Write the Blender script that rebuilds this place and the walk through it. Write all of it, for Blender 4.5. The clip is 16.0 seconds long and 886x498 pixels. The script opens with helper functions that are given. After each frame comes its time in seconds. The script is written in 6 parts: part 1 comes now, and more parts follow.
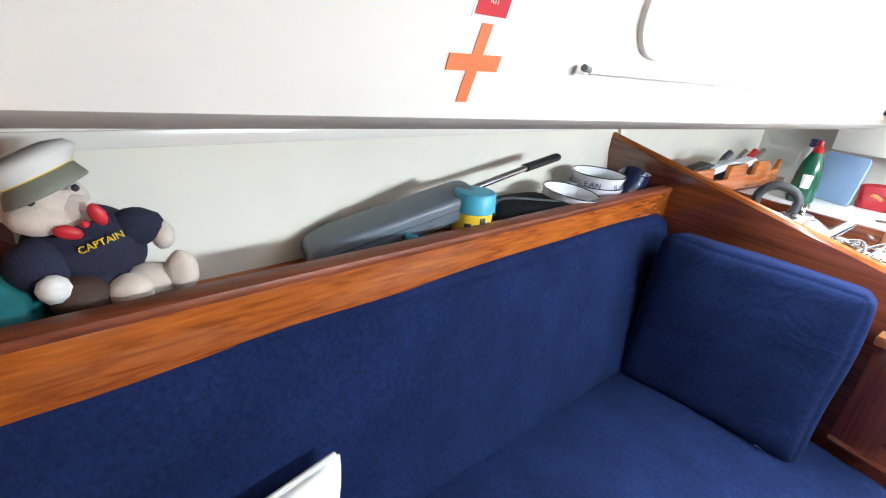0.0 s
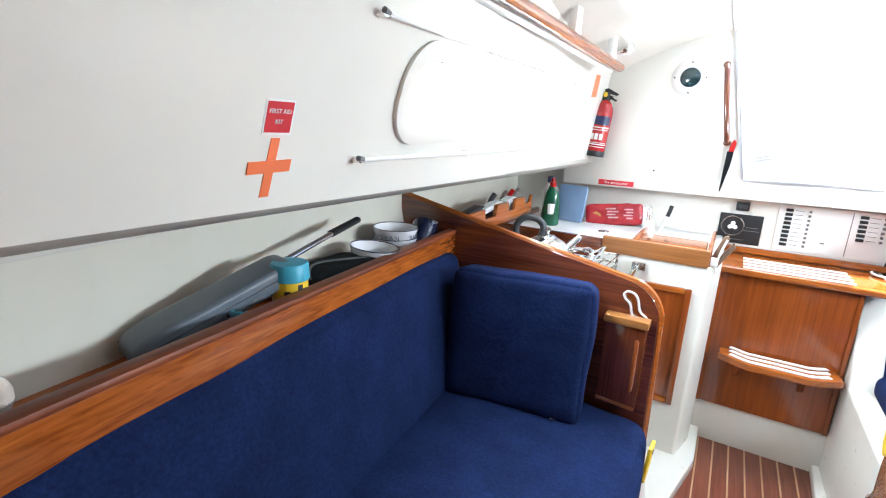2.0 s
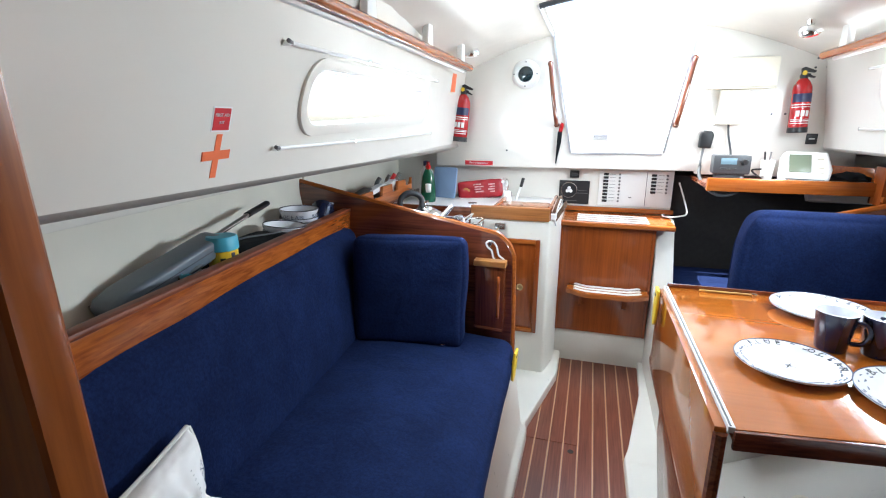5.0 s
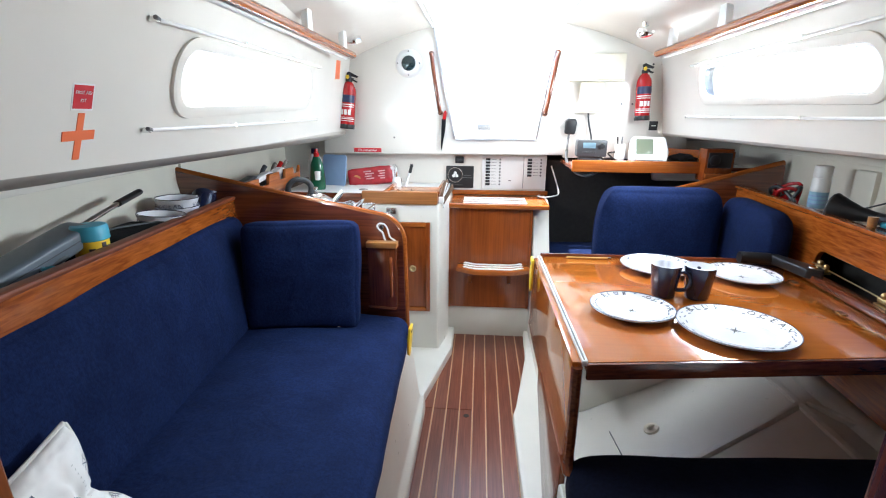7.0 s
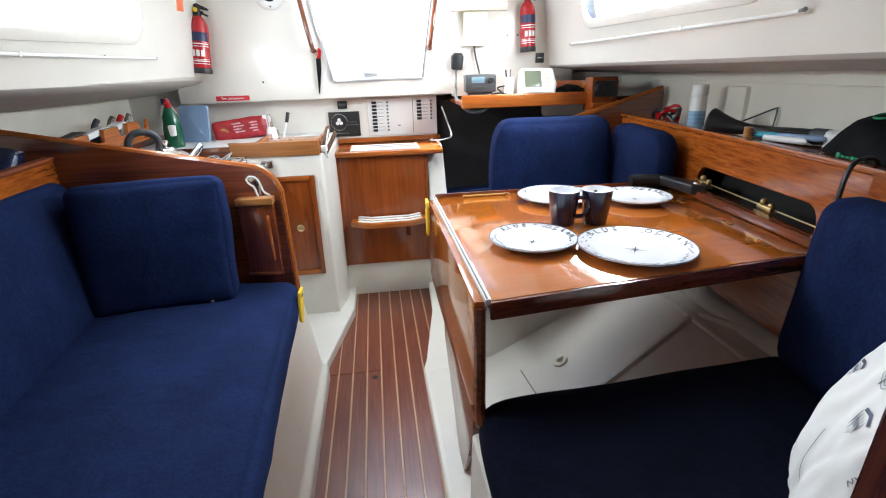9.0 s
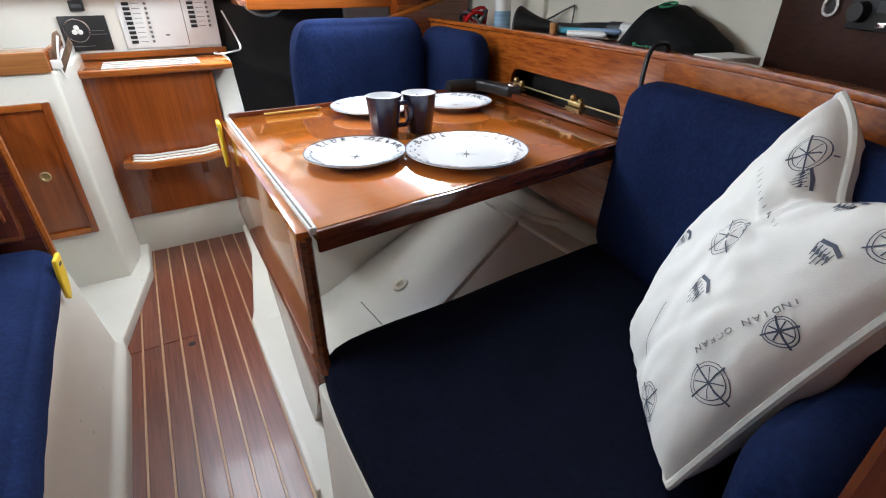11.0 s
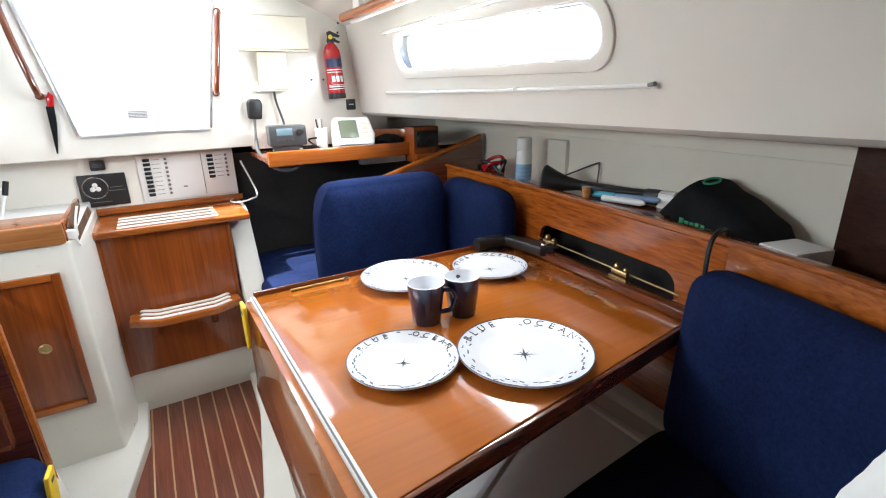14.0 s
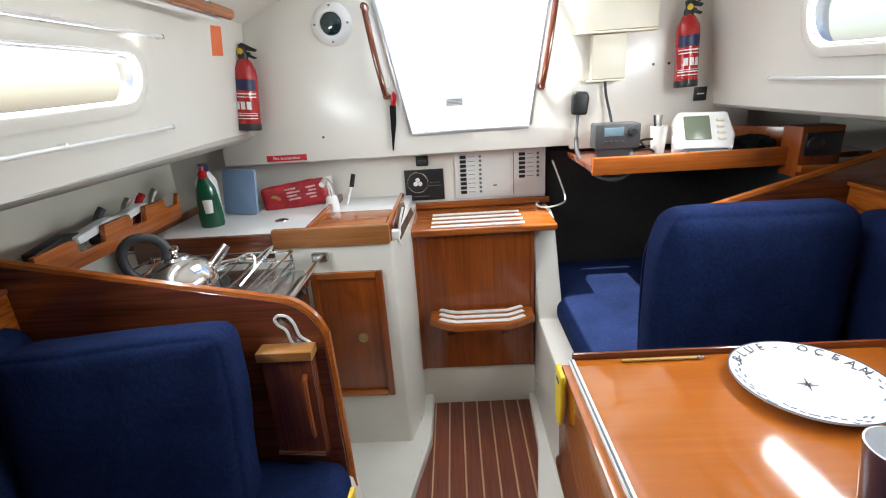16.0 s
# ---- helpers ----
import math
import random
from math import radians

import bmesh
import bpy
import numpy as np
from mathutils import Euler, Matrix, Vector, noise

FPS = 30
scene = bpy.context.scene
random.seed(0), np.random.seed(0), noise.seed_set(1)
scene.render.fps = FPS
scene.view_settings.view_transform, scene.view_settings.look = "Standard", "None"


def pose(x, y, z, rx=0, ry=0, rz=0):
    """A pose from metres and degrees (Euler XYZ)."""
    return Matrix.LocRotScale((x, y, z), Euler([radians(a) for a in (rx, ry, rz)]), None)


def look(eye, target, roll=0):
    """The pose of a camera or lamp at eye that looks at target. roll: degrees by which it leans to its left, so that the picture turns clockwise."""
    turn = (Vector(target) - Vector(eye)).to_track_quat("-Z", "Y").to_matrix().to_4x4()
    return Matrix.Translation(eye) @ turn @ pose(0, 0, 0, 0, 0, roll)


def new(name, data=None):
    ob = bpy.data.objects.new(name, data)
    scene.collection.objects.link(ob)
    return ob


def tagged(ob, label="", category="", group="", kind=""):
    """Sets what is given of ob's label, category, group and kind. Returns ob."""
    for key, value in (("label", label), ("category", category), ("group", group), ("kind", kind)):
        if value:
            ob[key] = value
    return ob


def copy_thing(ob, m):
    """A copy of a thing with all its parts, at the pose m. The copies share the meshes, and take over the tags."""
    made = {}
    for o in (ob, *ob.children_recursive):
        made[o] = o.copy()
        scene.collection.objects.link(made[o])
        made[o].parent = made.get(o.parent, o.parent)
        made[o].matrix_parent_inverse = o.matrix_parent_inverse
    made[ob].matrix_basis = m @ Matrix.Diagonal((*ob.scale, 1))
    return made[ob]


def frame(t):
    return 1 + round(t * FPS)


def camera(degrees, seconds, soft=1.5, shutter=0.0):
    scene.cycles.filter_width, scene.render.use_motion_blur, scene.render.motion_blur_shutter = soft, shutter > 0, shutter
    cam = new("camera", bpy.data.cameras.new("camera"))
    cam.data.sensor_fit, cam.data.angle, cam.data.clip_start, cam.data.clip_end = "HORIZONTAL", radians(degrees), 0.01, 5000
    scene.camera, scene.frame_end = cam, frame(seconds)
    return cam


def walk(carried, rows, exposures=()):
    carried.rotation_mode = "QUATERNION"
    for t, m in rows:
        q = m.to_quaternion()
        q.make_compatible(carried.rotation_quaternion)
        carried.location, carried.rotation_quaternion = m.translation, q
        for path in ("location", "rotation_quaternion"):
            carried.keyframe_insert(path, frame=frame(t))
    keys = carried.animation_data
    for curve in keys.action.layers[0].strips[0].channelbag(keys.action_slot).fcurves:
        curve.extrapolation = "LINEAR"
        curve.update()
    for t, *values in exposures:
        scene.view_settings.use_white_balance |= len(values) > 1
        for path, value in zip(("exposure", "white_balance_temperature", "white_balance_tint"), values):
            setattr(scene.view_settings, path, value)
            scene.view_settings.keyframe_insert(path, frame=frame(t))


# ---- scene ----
cam = camera(86.0, 16.0, soft=1.1)
PATH = [
    (0, (-0.366, 0.208, 1.230), (-1.825, 1.345, 0.470), 6.5),
    (0.5, (-0.332, 0.178, 1.242), (-1.734, 1.471, 0.638), 4.6),
    (1, (-0.29, 0.135, 1.268), (-1.522, 1.621, 0.744), 4.3),
    (1.5, (-0.269, 0.128, 1.289), (-1.36, 1.731, 0.801), 3.1),
    (2, (-0.251, 0.114, 1.29), (-1.237, 1.781, 0.792), 2.7),
    (2.5, (-0.216, 0.07, 1.292), (-1.133, 1.776, 0.79), 3.5),
    (3, (-0.188, 0.004, 1.296), (-1.069, 1.735, 0.82), 3.8),
    (5.5, (-0.087, -0.257, 1.283), (-0.548, 1.618, 0.761), 0.2),
    (6, (-0.073, -0.285, 1.285), (-0.419, 1.616, 0.767), 1.0),
    (6.5, (-0.062, -0.285, 1.275), (-0.278, 1.633, 0.753), 0.6),
    (7, (-0.062, -0.289, 1.264), (-0.208, 1.631, 0.723), 0.4),
    (7.5, (-0.061, -0.291, 1.255), (-0.165, 1.628, 0.704), 0.7),
    (8, (-0.05, -0.27, 1.234), (-0.097, 1.639, 0.64), -0.5),
    (8.5, (-0.029, -0.215, 1.201), (0.007, 1.677, 0.552), -1.2),
    (9, (-0.013, -0.148, 1.171), (0.228, 1.708, 0.467), -1.7),
    (9.5, (0.002, -0.093, 1.13), (0.436, 1.691, 0.337), -3.0),
    (10, (0.02, -0.039, 1.08), (0.676, 1.639, 0.211), -2.6),
    (12.5, (0.02, -0.017, 1.185), (0.944, 1.414, 0.136), 1.4),
    (13, (0.018, -0.008, 1.239), (0.928, 1.549, 0.373), -1.0),
    (13.5, (0.019, 0.061, 1.255), (0.962, 1.658, 0.507), -3.7),
    (14, (0.008, 0.195, 1.258), (0.987, 1.824, 0.636), -1.3),
    (14.5, (-0.008, 0.283, 1.289), (0.924, 1.943, 0.678), -0.9),
    (15, (-0.013, 0.344, 1.306), (0.633, 2.126, 0.669), -2.7),
    (15.5, (-0.032, 0.444, 1.311), (0.236, 2.31, 0.645), -2.6),
    (16, (-0.047, 0.59, 1.308), (-0.117, 2.479, 0.654), -3.7),
]
EXPOSURES = [(0.0, 3.0, 6150, 9), (1.0, 2.8, 6150, 9), (2.0, 2.45, 6060, 9), (3.0, 2.2, 6060, 9), (5.5, 2.0, 6060, 9), (7.0, 2.0, 6060, 9), (9.0, 1.9, 6350, 10), (12.5, 1.9, 6450, 10), (14.0, 1.74, 6500, 10), (15.0, 1.5, 6560, 10), (16.0, 1.28, 6600, 10)]
walk(cam, [(t, look(eye, target, roll)) for t, eye, target, roll in PATH], EXPOSURES)

# ---- world, sun and sky ----
world = bpy.data.worlds.new("sky")
scene.world = world
world.use_nodes = True
wn = world.node_tree
sky = wn.nodes.new("ShaderNodeTexSky")
sky.sky_type, sky.sun_disc = "NISHITA", False
SUN_DIR = Vector((0.52, 0.0, -1.0)).normalized()      # the way the sunlight travels
sky.sun_elevation = math.asin(-SUN_DIR.z)
sky.sun_rotation = math.atan2(-SUN_DIR.x, -SUN_DIR.y)
sky.dust_density, sky.air_density = 2.5, 1.0
wn.nodes["Background"].inputs["Strength"].default_value = 0.15
wn.links.new(sky.outputs[0], wn.nodes["Background"].inputs["Color"])
sun = new("sun", bpy.data.lights.new("sun", "SUN"))
sun.data.energy, sun.data.angle, sun.data.color = 5.0, radians(0.6), (1.0, 0.95, 0.86)
sun.matrix_world = look((0, 0, 8), Vector((0, 0, 8)) + SUN_DIR)


def window_light(name, at, to, w, h, watts):
    """Daylight that comes in at an opening of the cabin."""
    lamp = new(name, bpy.data.lights.new(name, "AREA"))
    lamp.data.shape, lamp.data.size, lamp.data.size_y, lamp.data.energy = "RECTANGLE", w, h, watts
    lamp.data.color = (0.87, 0.95, 1.0)
    lamp.matrix_world = look(at, to)
    return lamp


window_light("window_light_port", (-0.798, 1.328, 1.358), (-0.798 + 1.0, 1.328 + 0.031, 1.358 - 0.31), 1.00, 0.200, 6.6)
window_light("window_light_starboard", (0.8685, 1.4325, 1.385), (0.8685 - 1.0, 1.4325 + 0.031, 1.385 - 0.30), 1.05, 0.190, 10.5)
window_light("hatch_light", (0.0, 2.30, 2.05), (0.0, 1.7, 0.6), 0.62, 0.75, 5.0)


# ---- materials ----
def mat(name, color, rough=0.5, metal=0.0, vary=0.06, scale=6.0, bump=0.0, bump_scale=200.0, coat=0.0, sheen=0.0, spec=0.5):
    m = bpy.data.materials.new(name)
    m.use_nodes = True
    nt = m.node_tree
    b = nt.nodes["Principled BSDF"]
    b.inputs["Metallic"].default_value = metal
    b.inputs["Coat Weight"].default_value = coat
    b.inputs["Coat Roughness"].default_value = 0.08
    b.inputs["Sheen Weight"].default_value = sheen
    b.inputs["Specular IOR Level"].default_value = spec
    co = nt.nodes.new("ShaderNodeTexCoord")
    n1 = nt.nodes.new("ShaderNodeTexNoise")
    n1.inputs["Scale"].default_value, n1.inputs["Detail"].default_value = scale, 5
    nt.links.new(co.outputs["Object"], n1.inputs["Vector"])
    ramp = nt.nodes.new("ShaderNodeValToRGB")
    c = Vector(color)
    ramp.color_ramp.elements[0].position, ramp.color_ramp.elements[1].position = 0.3, 0.7
    ramp.color_ramp.elements[0].color = (*(c * (1 - vary)), 1)
    ramp.color_ramp.elements[1].color = (*[min(1, v) for v in c * (1 + vary)], 1)
    nt.links.new(n1.outputs["Fac"], ramp.inputs["Fac"])
    nt.links.new(ramp.outputs["Color"], b.inputs["Base Color"])
    mr = nt.nodes.new("ShaderNodeMapRange")
    mr.inputs["To Min"].default_value, mr.inputs["To Max"].default_value = max(0.02, rough * 0.8), min(1, rough * 1.2)
    n2 = nt.nodes.new("ShaderNodeTexNoise")
    n2.inputs["Scale"].default_value, n2.inputs["Detail"].default_value = scale * 7, 4
    nt.links.new(co.outputs["Object"], n2.inputs["Vector"])
    nt.links.new(n2.outputs["Fac"], mr.inputs["Value"])
    nt.links.new(mr.outputs["Result"], b.inputs["Roughness"])
    if bump:
        n3 = nt.nodes.new("ShaderNodeTexNoise")
        n3.inputs["Scale"].default_value, n3.inputs["Detail"].default_value = bump_scale, 3
        nt.links.new(co.outputs["Object"], n3.inputs["Vector"])
        bp = nt.nodes.new("ShaderNodeBump")
        bp.inputs["Strength"].default_value, bp.inputs["Distance"].default_value = bump, 0.002
        nt.links.new(n3.outputs["Fac"], bp.inputs["Height"])
        nt.links.new(bp.outputs["Normal"], b.inputs["Normal"])
    return m


def wood(name, dark, light, axis=1, rough=0.22, coat=0.6, grain=1.0, bump=0.05):
    """Varnished timber with its grain along one axis of the object."""
    m = mat(name, light, rough, coat=coat)
    nt = m.node_tree
    b = nt.nodes["Principled BSDF"]
    co = nt.nodes["Texture Coordinate"]
    info = nt.nodes.new("ShaderNodeObjectInfo")
    add = nt.nodes.new("ShaderNodeVectorMath")
    shift = nt.nodes.new("ShaderNodeVectorMath")
    shift.operation = "SCALE"
    shift.inputs["Scale"].default_value = 7.0
    comb = nt.nodes.new("ShaderNodeCombineXYZ")
    for k in range(3):
        nt.links.new(info.outputs["Random"], comb.inputs[k])
    nt.links.new(comb.outputs[0], shift.inputs[0])
    nt.links.new(co.outputs["Object"], add.inputs[0])
    nt.links.new(shift.outputs[0], add.inputs[1])
    mp = nt.nodes.new("ShaderNodeMapping")
    s = [80.0 * grain] * 3
    s[axis] = 2.6 * grain
    mp.inputs["Scale"].default_value = s
    nt.links.new(add.outputs[0], mp.inputs["Vector"])
    fine = nt.nodes.new("ShaderNodeTexNoise")
    fine.inputs["Scale"].default_value, fine.inputs["Detail"].default_value, fine.inputs["Distortion"].default_value = 1.6, 8, 0.6
    nt.links.new(mp.outputs[0], fine.inputs["Vector"])
    mp2 = nt.nodes.new("ShaderNodeMapping")
    s2 = [6.0 * grain] * 3
    s2[axis] = 0.7 * grain
    mp2.inputs["Scale"].default_value = s2
    nt.links.new(add.outputs[0], mp2.inputs["Vector"])
    broad = nt.nodes.new("ShaderNodeTexNoise")
    broad.inputs["Scale"].default_value, broad.inputs["Detail"].default_value, broad.inputs["Distortion"].default_value = 1.5, 3, 1.2
    nt.links.new(mp2.outputs[0], broad.inputs["Vector"])
    mix = nt.nodes.new("ShaderNodeMix")
    mix.data_type = "FLOAT"
    mix.inputs["Factor"].default_value = 0.42
    nt.links.new(fine.outputs["Fac"], mix.inputs["A"])
    nt.links.new(broad.outputs["Fac"], mix.inputs["B"])
    ramp = nt.nodes["Color Ramp"]
    ramp.color_ramp.elements[0].position, ramp.color_ramp.elements[1].position = 0.36, 0.64
    ramp.color_ramp.elements[0].color, ramp.color_ramp.elements[1].color = (*dark, 1), (*light, 1)
    nt.links.new(mix.outputs["Result"], ramp.inputs["Fac"])
    bp = nt.nodes.new("ShaderNodeBump")
    bp.inputs["Strength"].default_value, bp.inputs["Distance"].default_value = bump, 0.001
    nt.links.new(fine.outputs["Fac"], bp.inputs["Height"])
    nt.links.new(bp.outputs["Normal"], b.inputs["Normal"])
    return m


def cloth(name, color, rib=0.35):
    """Upholstery: short pile with brushed patches and a fine rib."""
    m = mat(name, color, 0.92, vary=0.22, scale=9.0, sheen=0.012, spec=0.06)
    nt = m.node_tree
    b = nt.nodes["Principled BSDF"]
    b.inputs["Sheen Roughness"].default_value = 0.45
    b.inputs["Sheen Tint"].default_value = (0.5, 0.6, 1.0, 1)
    co = nt.nodes["Texture Coordinate"]
    mp = nt.nodes.new("ShaderNodeMapping")
    mp.inputs["Scale"].default_value = (420, 420, 60)
    nt.links.new(co.outputs["Object"], mp.inputs["Vector"])
    nz = nt.nodes.new("ShaderNodeTexNoise")
    nz.inputs["Scale"].default_value, nz.inputs["Detail"].default_value = 1.0, 3
    nt.links.new(mp.outputs[0], nz.inputs["Vector"])
    soft = nt.nodes.new("ShaderNodeTexNoise")
    soft.inputs["Scale"].default_value, soft.inputs["Detail"].default_value, soft.inputs["Distortion"].default_value = 9.0, 3, 1.5
    nt.links.new(co.outputs["Object"], soft.inputs["Vector"])
    lint = nt.nodes.new("ShaderNodeTexNoise")
    lint.inputs["Scale"].default_value, lint.inputs["Detail"].default_value, lint.inputs["Roughness"].default_value = 130.0, 6, 0.75
    nt.links.new(co.outputs["Object"], lint.inputs["Vector"])
    lr = nt.nodes.new("ShaderNodeMapRange")
    lr.inputs["From Min"].default_value, lr.inputs["From Max"].default_value = 0.35, 0.68
    lr.inputs["To Min"].default_value, lr.inputs["To Max"].default_value = 0.72, 1.35
    nt.links.new(lint.outputs["Fac"], lr.inputs["Value"])
    tint = nt.nodes.new("ShaderNodeVectorMath")
    tint.operation = "SCALE"
    nt.links.new(nt.nodes["Color Ramp"].outputs["Color"], tint.inputs[0])
    nt.links.new(lr.outputs["Result"], tint.inputs["Scale"])
    nt.links.new(tint.outputs[0], b.inputs["Base Color"])
    b1, b2 = nt.nodes.new("ShaderNodeBump"), nt.nodes.new("ShaderNodeBump")
    b1.inputs["Strength"].default_value, b1.inputs["Distance"].default_value = rib, 0.0015
    b2.inputs["Strength"].default_value, b2.inputs["Distance"].default_value = 0.25, 0.02
    nt.links.new(nz.outputs["Fac"], b1.inputs["Height"])
    nt.links.new(soft.outputs["Fac"], b2.inputs["Height"])
    nt.links.new(b1.outputs["Normal"], b2.inputs["Normal"])
    nt.links.new(b2.outputs["Normal"], b.inputs["Normal"])
    return m


GEL = mat("cream_gelcoat", (0.76, 0.735, 0.67), 0.24, vary=0.03, scale=3.0, bump=0.02, bump_scale=30)
LINER = mat("cream_hull_liner", (0.74, 0.71, 0.61), 0.55, vary=0.05, scale=4.0, bump=0.08, bump_scale=120)
# cream deck underside darkened to grey: its shadow is in the colour
SHADE_GREY = mat("shade_grey_deck_edge", (0.44, 0.415, 0.37), 0.5, vary=0.06)
WHITE = mat("white_moulding", (0.70, 0.68, 0.615), 0.3, vary=0.04, scale=5.0, bump=0.04, bump_scale=60)
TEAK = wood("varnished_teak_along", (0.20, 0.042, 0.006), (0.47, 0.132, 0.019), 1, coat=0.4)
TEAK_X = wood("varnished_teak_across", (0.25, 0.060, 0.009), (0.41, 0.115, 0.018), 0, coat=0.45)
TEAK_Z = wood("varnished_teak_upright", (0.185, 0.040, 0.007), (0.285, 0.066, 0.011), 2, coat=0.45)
MAHOG = wood("dark_mahogany_across", (0.075, 0.018, 0.008), (0.21, 0.055, 0.02), 0, coat=0.8, rough=0.16)
MAHOG_Z = wood("dark_mahogany_upright", (0.075, 0.018, 0.008), (0.20, 0.052, 0.018), 2, coat=0.8, rough=0.16)
MAHOG_Y = wood("dark_mahogany_along", (0.085, 0.02, 0.009), (0.22, 0.06, 0.02), 1, coat=0.4, rough=0.2)
TABLE = wood("glossy_table_veneer", (0.40, 0.108, 0.012), (0.46, 0.130, 0.016), 0, rough=0.1, coat=1.0, grain=0.7, bump=0.01)
OAK = wood("pale_varnished_wood", (0.30, 0.115, 0.028), (0.50, 0.235, 0.07), 0, rough=0.3)
SOLE = wood("worn_teak_sole", (0.118, 0.032, 0.018), (0.222, 0.069, 0.039), 1, rough=0.32, coat=0.25, grain=1.3)
HOLLY = wood("pale_holly_strip", (0.45, 0.25, 0.13), (0.62, 0.40, 0.24), 1, rough=0.4, coat=0.2)
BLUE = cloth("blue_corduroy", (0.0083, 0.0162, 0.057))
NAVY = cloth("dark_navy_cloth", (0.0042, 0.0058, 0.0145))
BLACK = mat("black_plastic", (0.012, 0.012, 0.013), 0.4, vary=0.2)
# near-black colour that stands in for deep shade, not a paint
VOID_SHADE = mat("void_shade_colour", (0.02, 0.018, 0.016), 0.8, vary=0.2)
CHROME = mat("chrome", (0.75, 0.75, 0.74), 0.12, metal=1.0, vary=0.03)
STEEL = mat("brushed_steel", (0.55, 0.55, 0.54), 0.25, metal=1.0, vary=0.06, scale=20)
BRASS = mat("brass", (0.50, 0.36, 0.17), 0.3, metal=1.0, vary=0.08, scale=30)
ALU = mat("anodised_aluminium", (0.62, 0.63, 0.64), 0.35, metal=0.8, vary=0.04)
PLASTIC = mat("white_plastic", (0.78, 0.78, 0.76), 0.35, vary=0.02)
CREAMP = mat("cream_plastic", (0.76, 0.71, 0.58), 0.4, vary=0.03)
RED = mat("red_enamel", (0.40, 0.008, 0.010), 0.25, coat=0.4, vary=0.06)
REDP = mat("red_print", (0.55, 0.02, 0.03), 0.5, vary=0.05)
ORANGE = mat("orange_tape", (0.85, 0.19, 0.07), 0.45, vary=0.05, scale=15)
NAVYP = mat("navy_print", (0.015, 0.02, 0.075), 0.4)
GREYP = mat("slate_grey_plastic", (0.125, 0.155, 0.185), 0.38, vary=0.08, scale=14, bump=0.05)
DKGREY = mat("dark_grey_plastic", (0.045, 0.05, 0.055), 0.45, vary=0.1)
YELLOW = mat("yellow_plastic", (0.80, 0.55, 0.03), 0.4, vary=0.06)
CYAN = mat("turquoise_plastic", (0.06, 0.38, 0.52), 0.4, vary=0.05)
STRIP = mat("white_tread_tape", (0.72, 0.70, 0.66), 0.8, vary=0.06, scale=40, bump=0.05, bump_scale=500)
CHINA = mat("white_melamine", (0.78, 0.79, 0.82), 0.14, vary=0.02, coat=0.3)
INK = mat("grey_blue_ink", (0.075, 0.095, 0.15), 0.5, vary=0.25, scale=60)
DARKINK = mat("black_ink", (0.02, 0.022, 0.03), 0.4)
MUG = mat("navy_melamine", (0.010, 0.014, 0.042), 0.22, vary=0.1, coat=0.4)
RUBBER = mat("grey_rubber", (0.16, 0.16, 0.16), 0.6)
FUR = mat("cream_plush", (0.60, 0.52, 0.44), 0.95, vary=0.12, scale=60, bump=0.5, bump_scale=420, sheen=0.5)
CANVAS = mat("printed_cotton", (0.86, 0.86, 0.84), 0.9, vary=0.05, scale=12, bump=0.25, bump_scale=700, sheen=0.1)
WHITEF = mat("white_cloth", (0.72, 0.72, 0.68), 0.9, vary=0.05, scale=20, bump=0.3, bump_scale=600)
TEALC = mat("teal_cloth", (0.004, 0.11, 0.12), 0.85, vary=0.15, bump=0.3, bump_scale=400)
NAVYK = mat("navy_knit", (0.012, 0.014, 0.035), 0.95, vary=0.2, scale=40, bump=0.5, bump_scale=500)
BLACKF = mat("black_nylon", (0.008, 0.009, 0.010), 0.8, vary=0.3, scale=12, bump=0.3, bump_scale=90, spec=0.12)
BLUEP = mat("pale_blue_plastic", (0.24, 0.36, 0.55), 0.4, vary=0.04)
GREENP = mat("green_soap", (0.004, 0.085, 0.040), 0.2, vary=0.1, coat=0.3)
WATER = mat("harbour_water", (0.10, 0.13, 0.15), 0.12, vary=0.2, scale=0.6, bump=0.5, bump_scale=2.0)
LCD = mat("lcd_screen", (0.16, 0.19, 0.13), 0.25, vary=0.02)
GLASS = bpy.data.materials.new("window_acrylic")
GLASS.use_nodes = True
_g = GLASS.node_tree.nodes["Principled BSDF"]
_g.inputs["Base Color"].default_value = (0.95, 0.98, 1.0, 1)
_g.inputs["Transmission Weight"].default_value, _g.inputs["Roughness"].default_value, _g.inputs["IOR"].default_value = 1.0, 0.0, 1.1


# ---- building helpers ----
def mesh_of(bm, material, name, smooth=35):
    bmesh.ops.recalc_face_normals(bm, faces=bm.faces)
    me = bpy.data.meshes.new(name)
    bm.to_mesh(me)
    bm.free()
    me.materials.append(material)
    if smooth and len(me.polygons):
        me.polygons.foreach_set("use_smooth", [True] * len(me.polygons))
        me.set_sharp_from_angle(angle=radians(smooth))
    return me


def part(name, bm, material, parent, label="", smooth=40):
    ob = new(name, mesh_of(bm, material, name, smooth))
    ob.parent = parent
    return tagged(ob, label)


def solid(name, bm, material, label, category, kind="structure", smooth=35):
    """A piece of the setting, or a thing of one mesh."""
    return tagged(new(name, mesh_of(bm, material, name, smooth)), label, category, kind=kind)


def thing(name, label, category, m=None, group="", kind=""):
    ob = new(name)
    ob.empty_display_size = 0.05
    ob.matrix_world = m if m is not None else Matrix()
    return tagged(ob, label, category, group, kind)


def bevel(bm, w, seg=2, angle=30):
    if w:
        es = [e for e in bm.edges if len(e.link_faces) == 2 and e.calc_face_angle(0) > radians(angle)]
        bmesh.ops.bevel(bm, geom=es, offset=w, segments=seg, affect="EDGES", profile=0.6, clamp_overlap=True)
    return bm


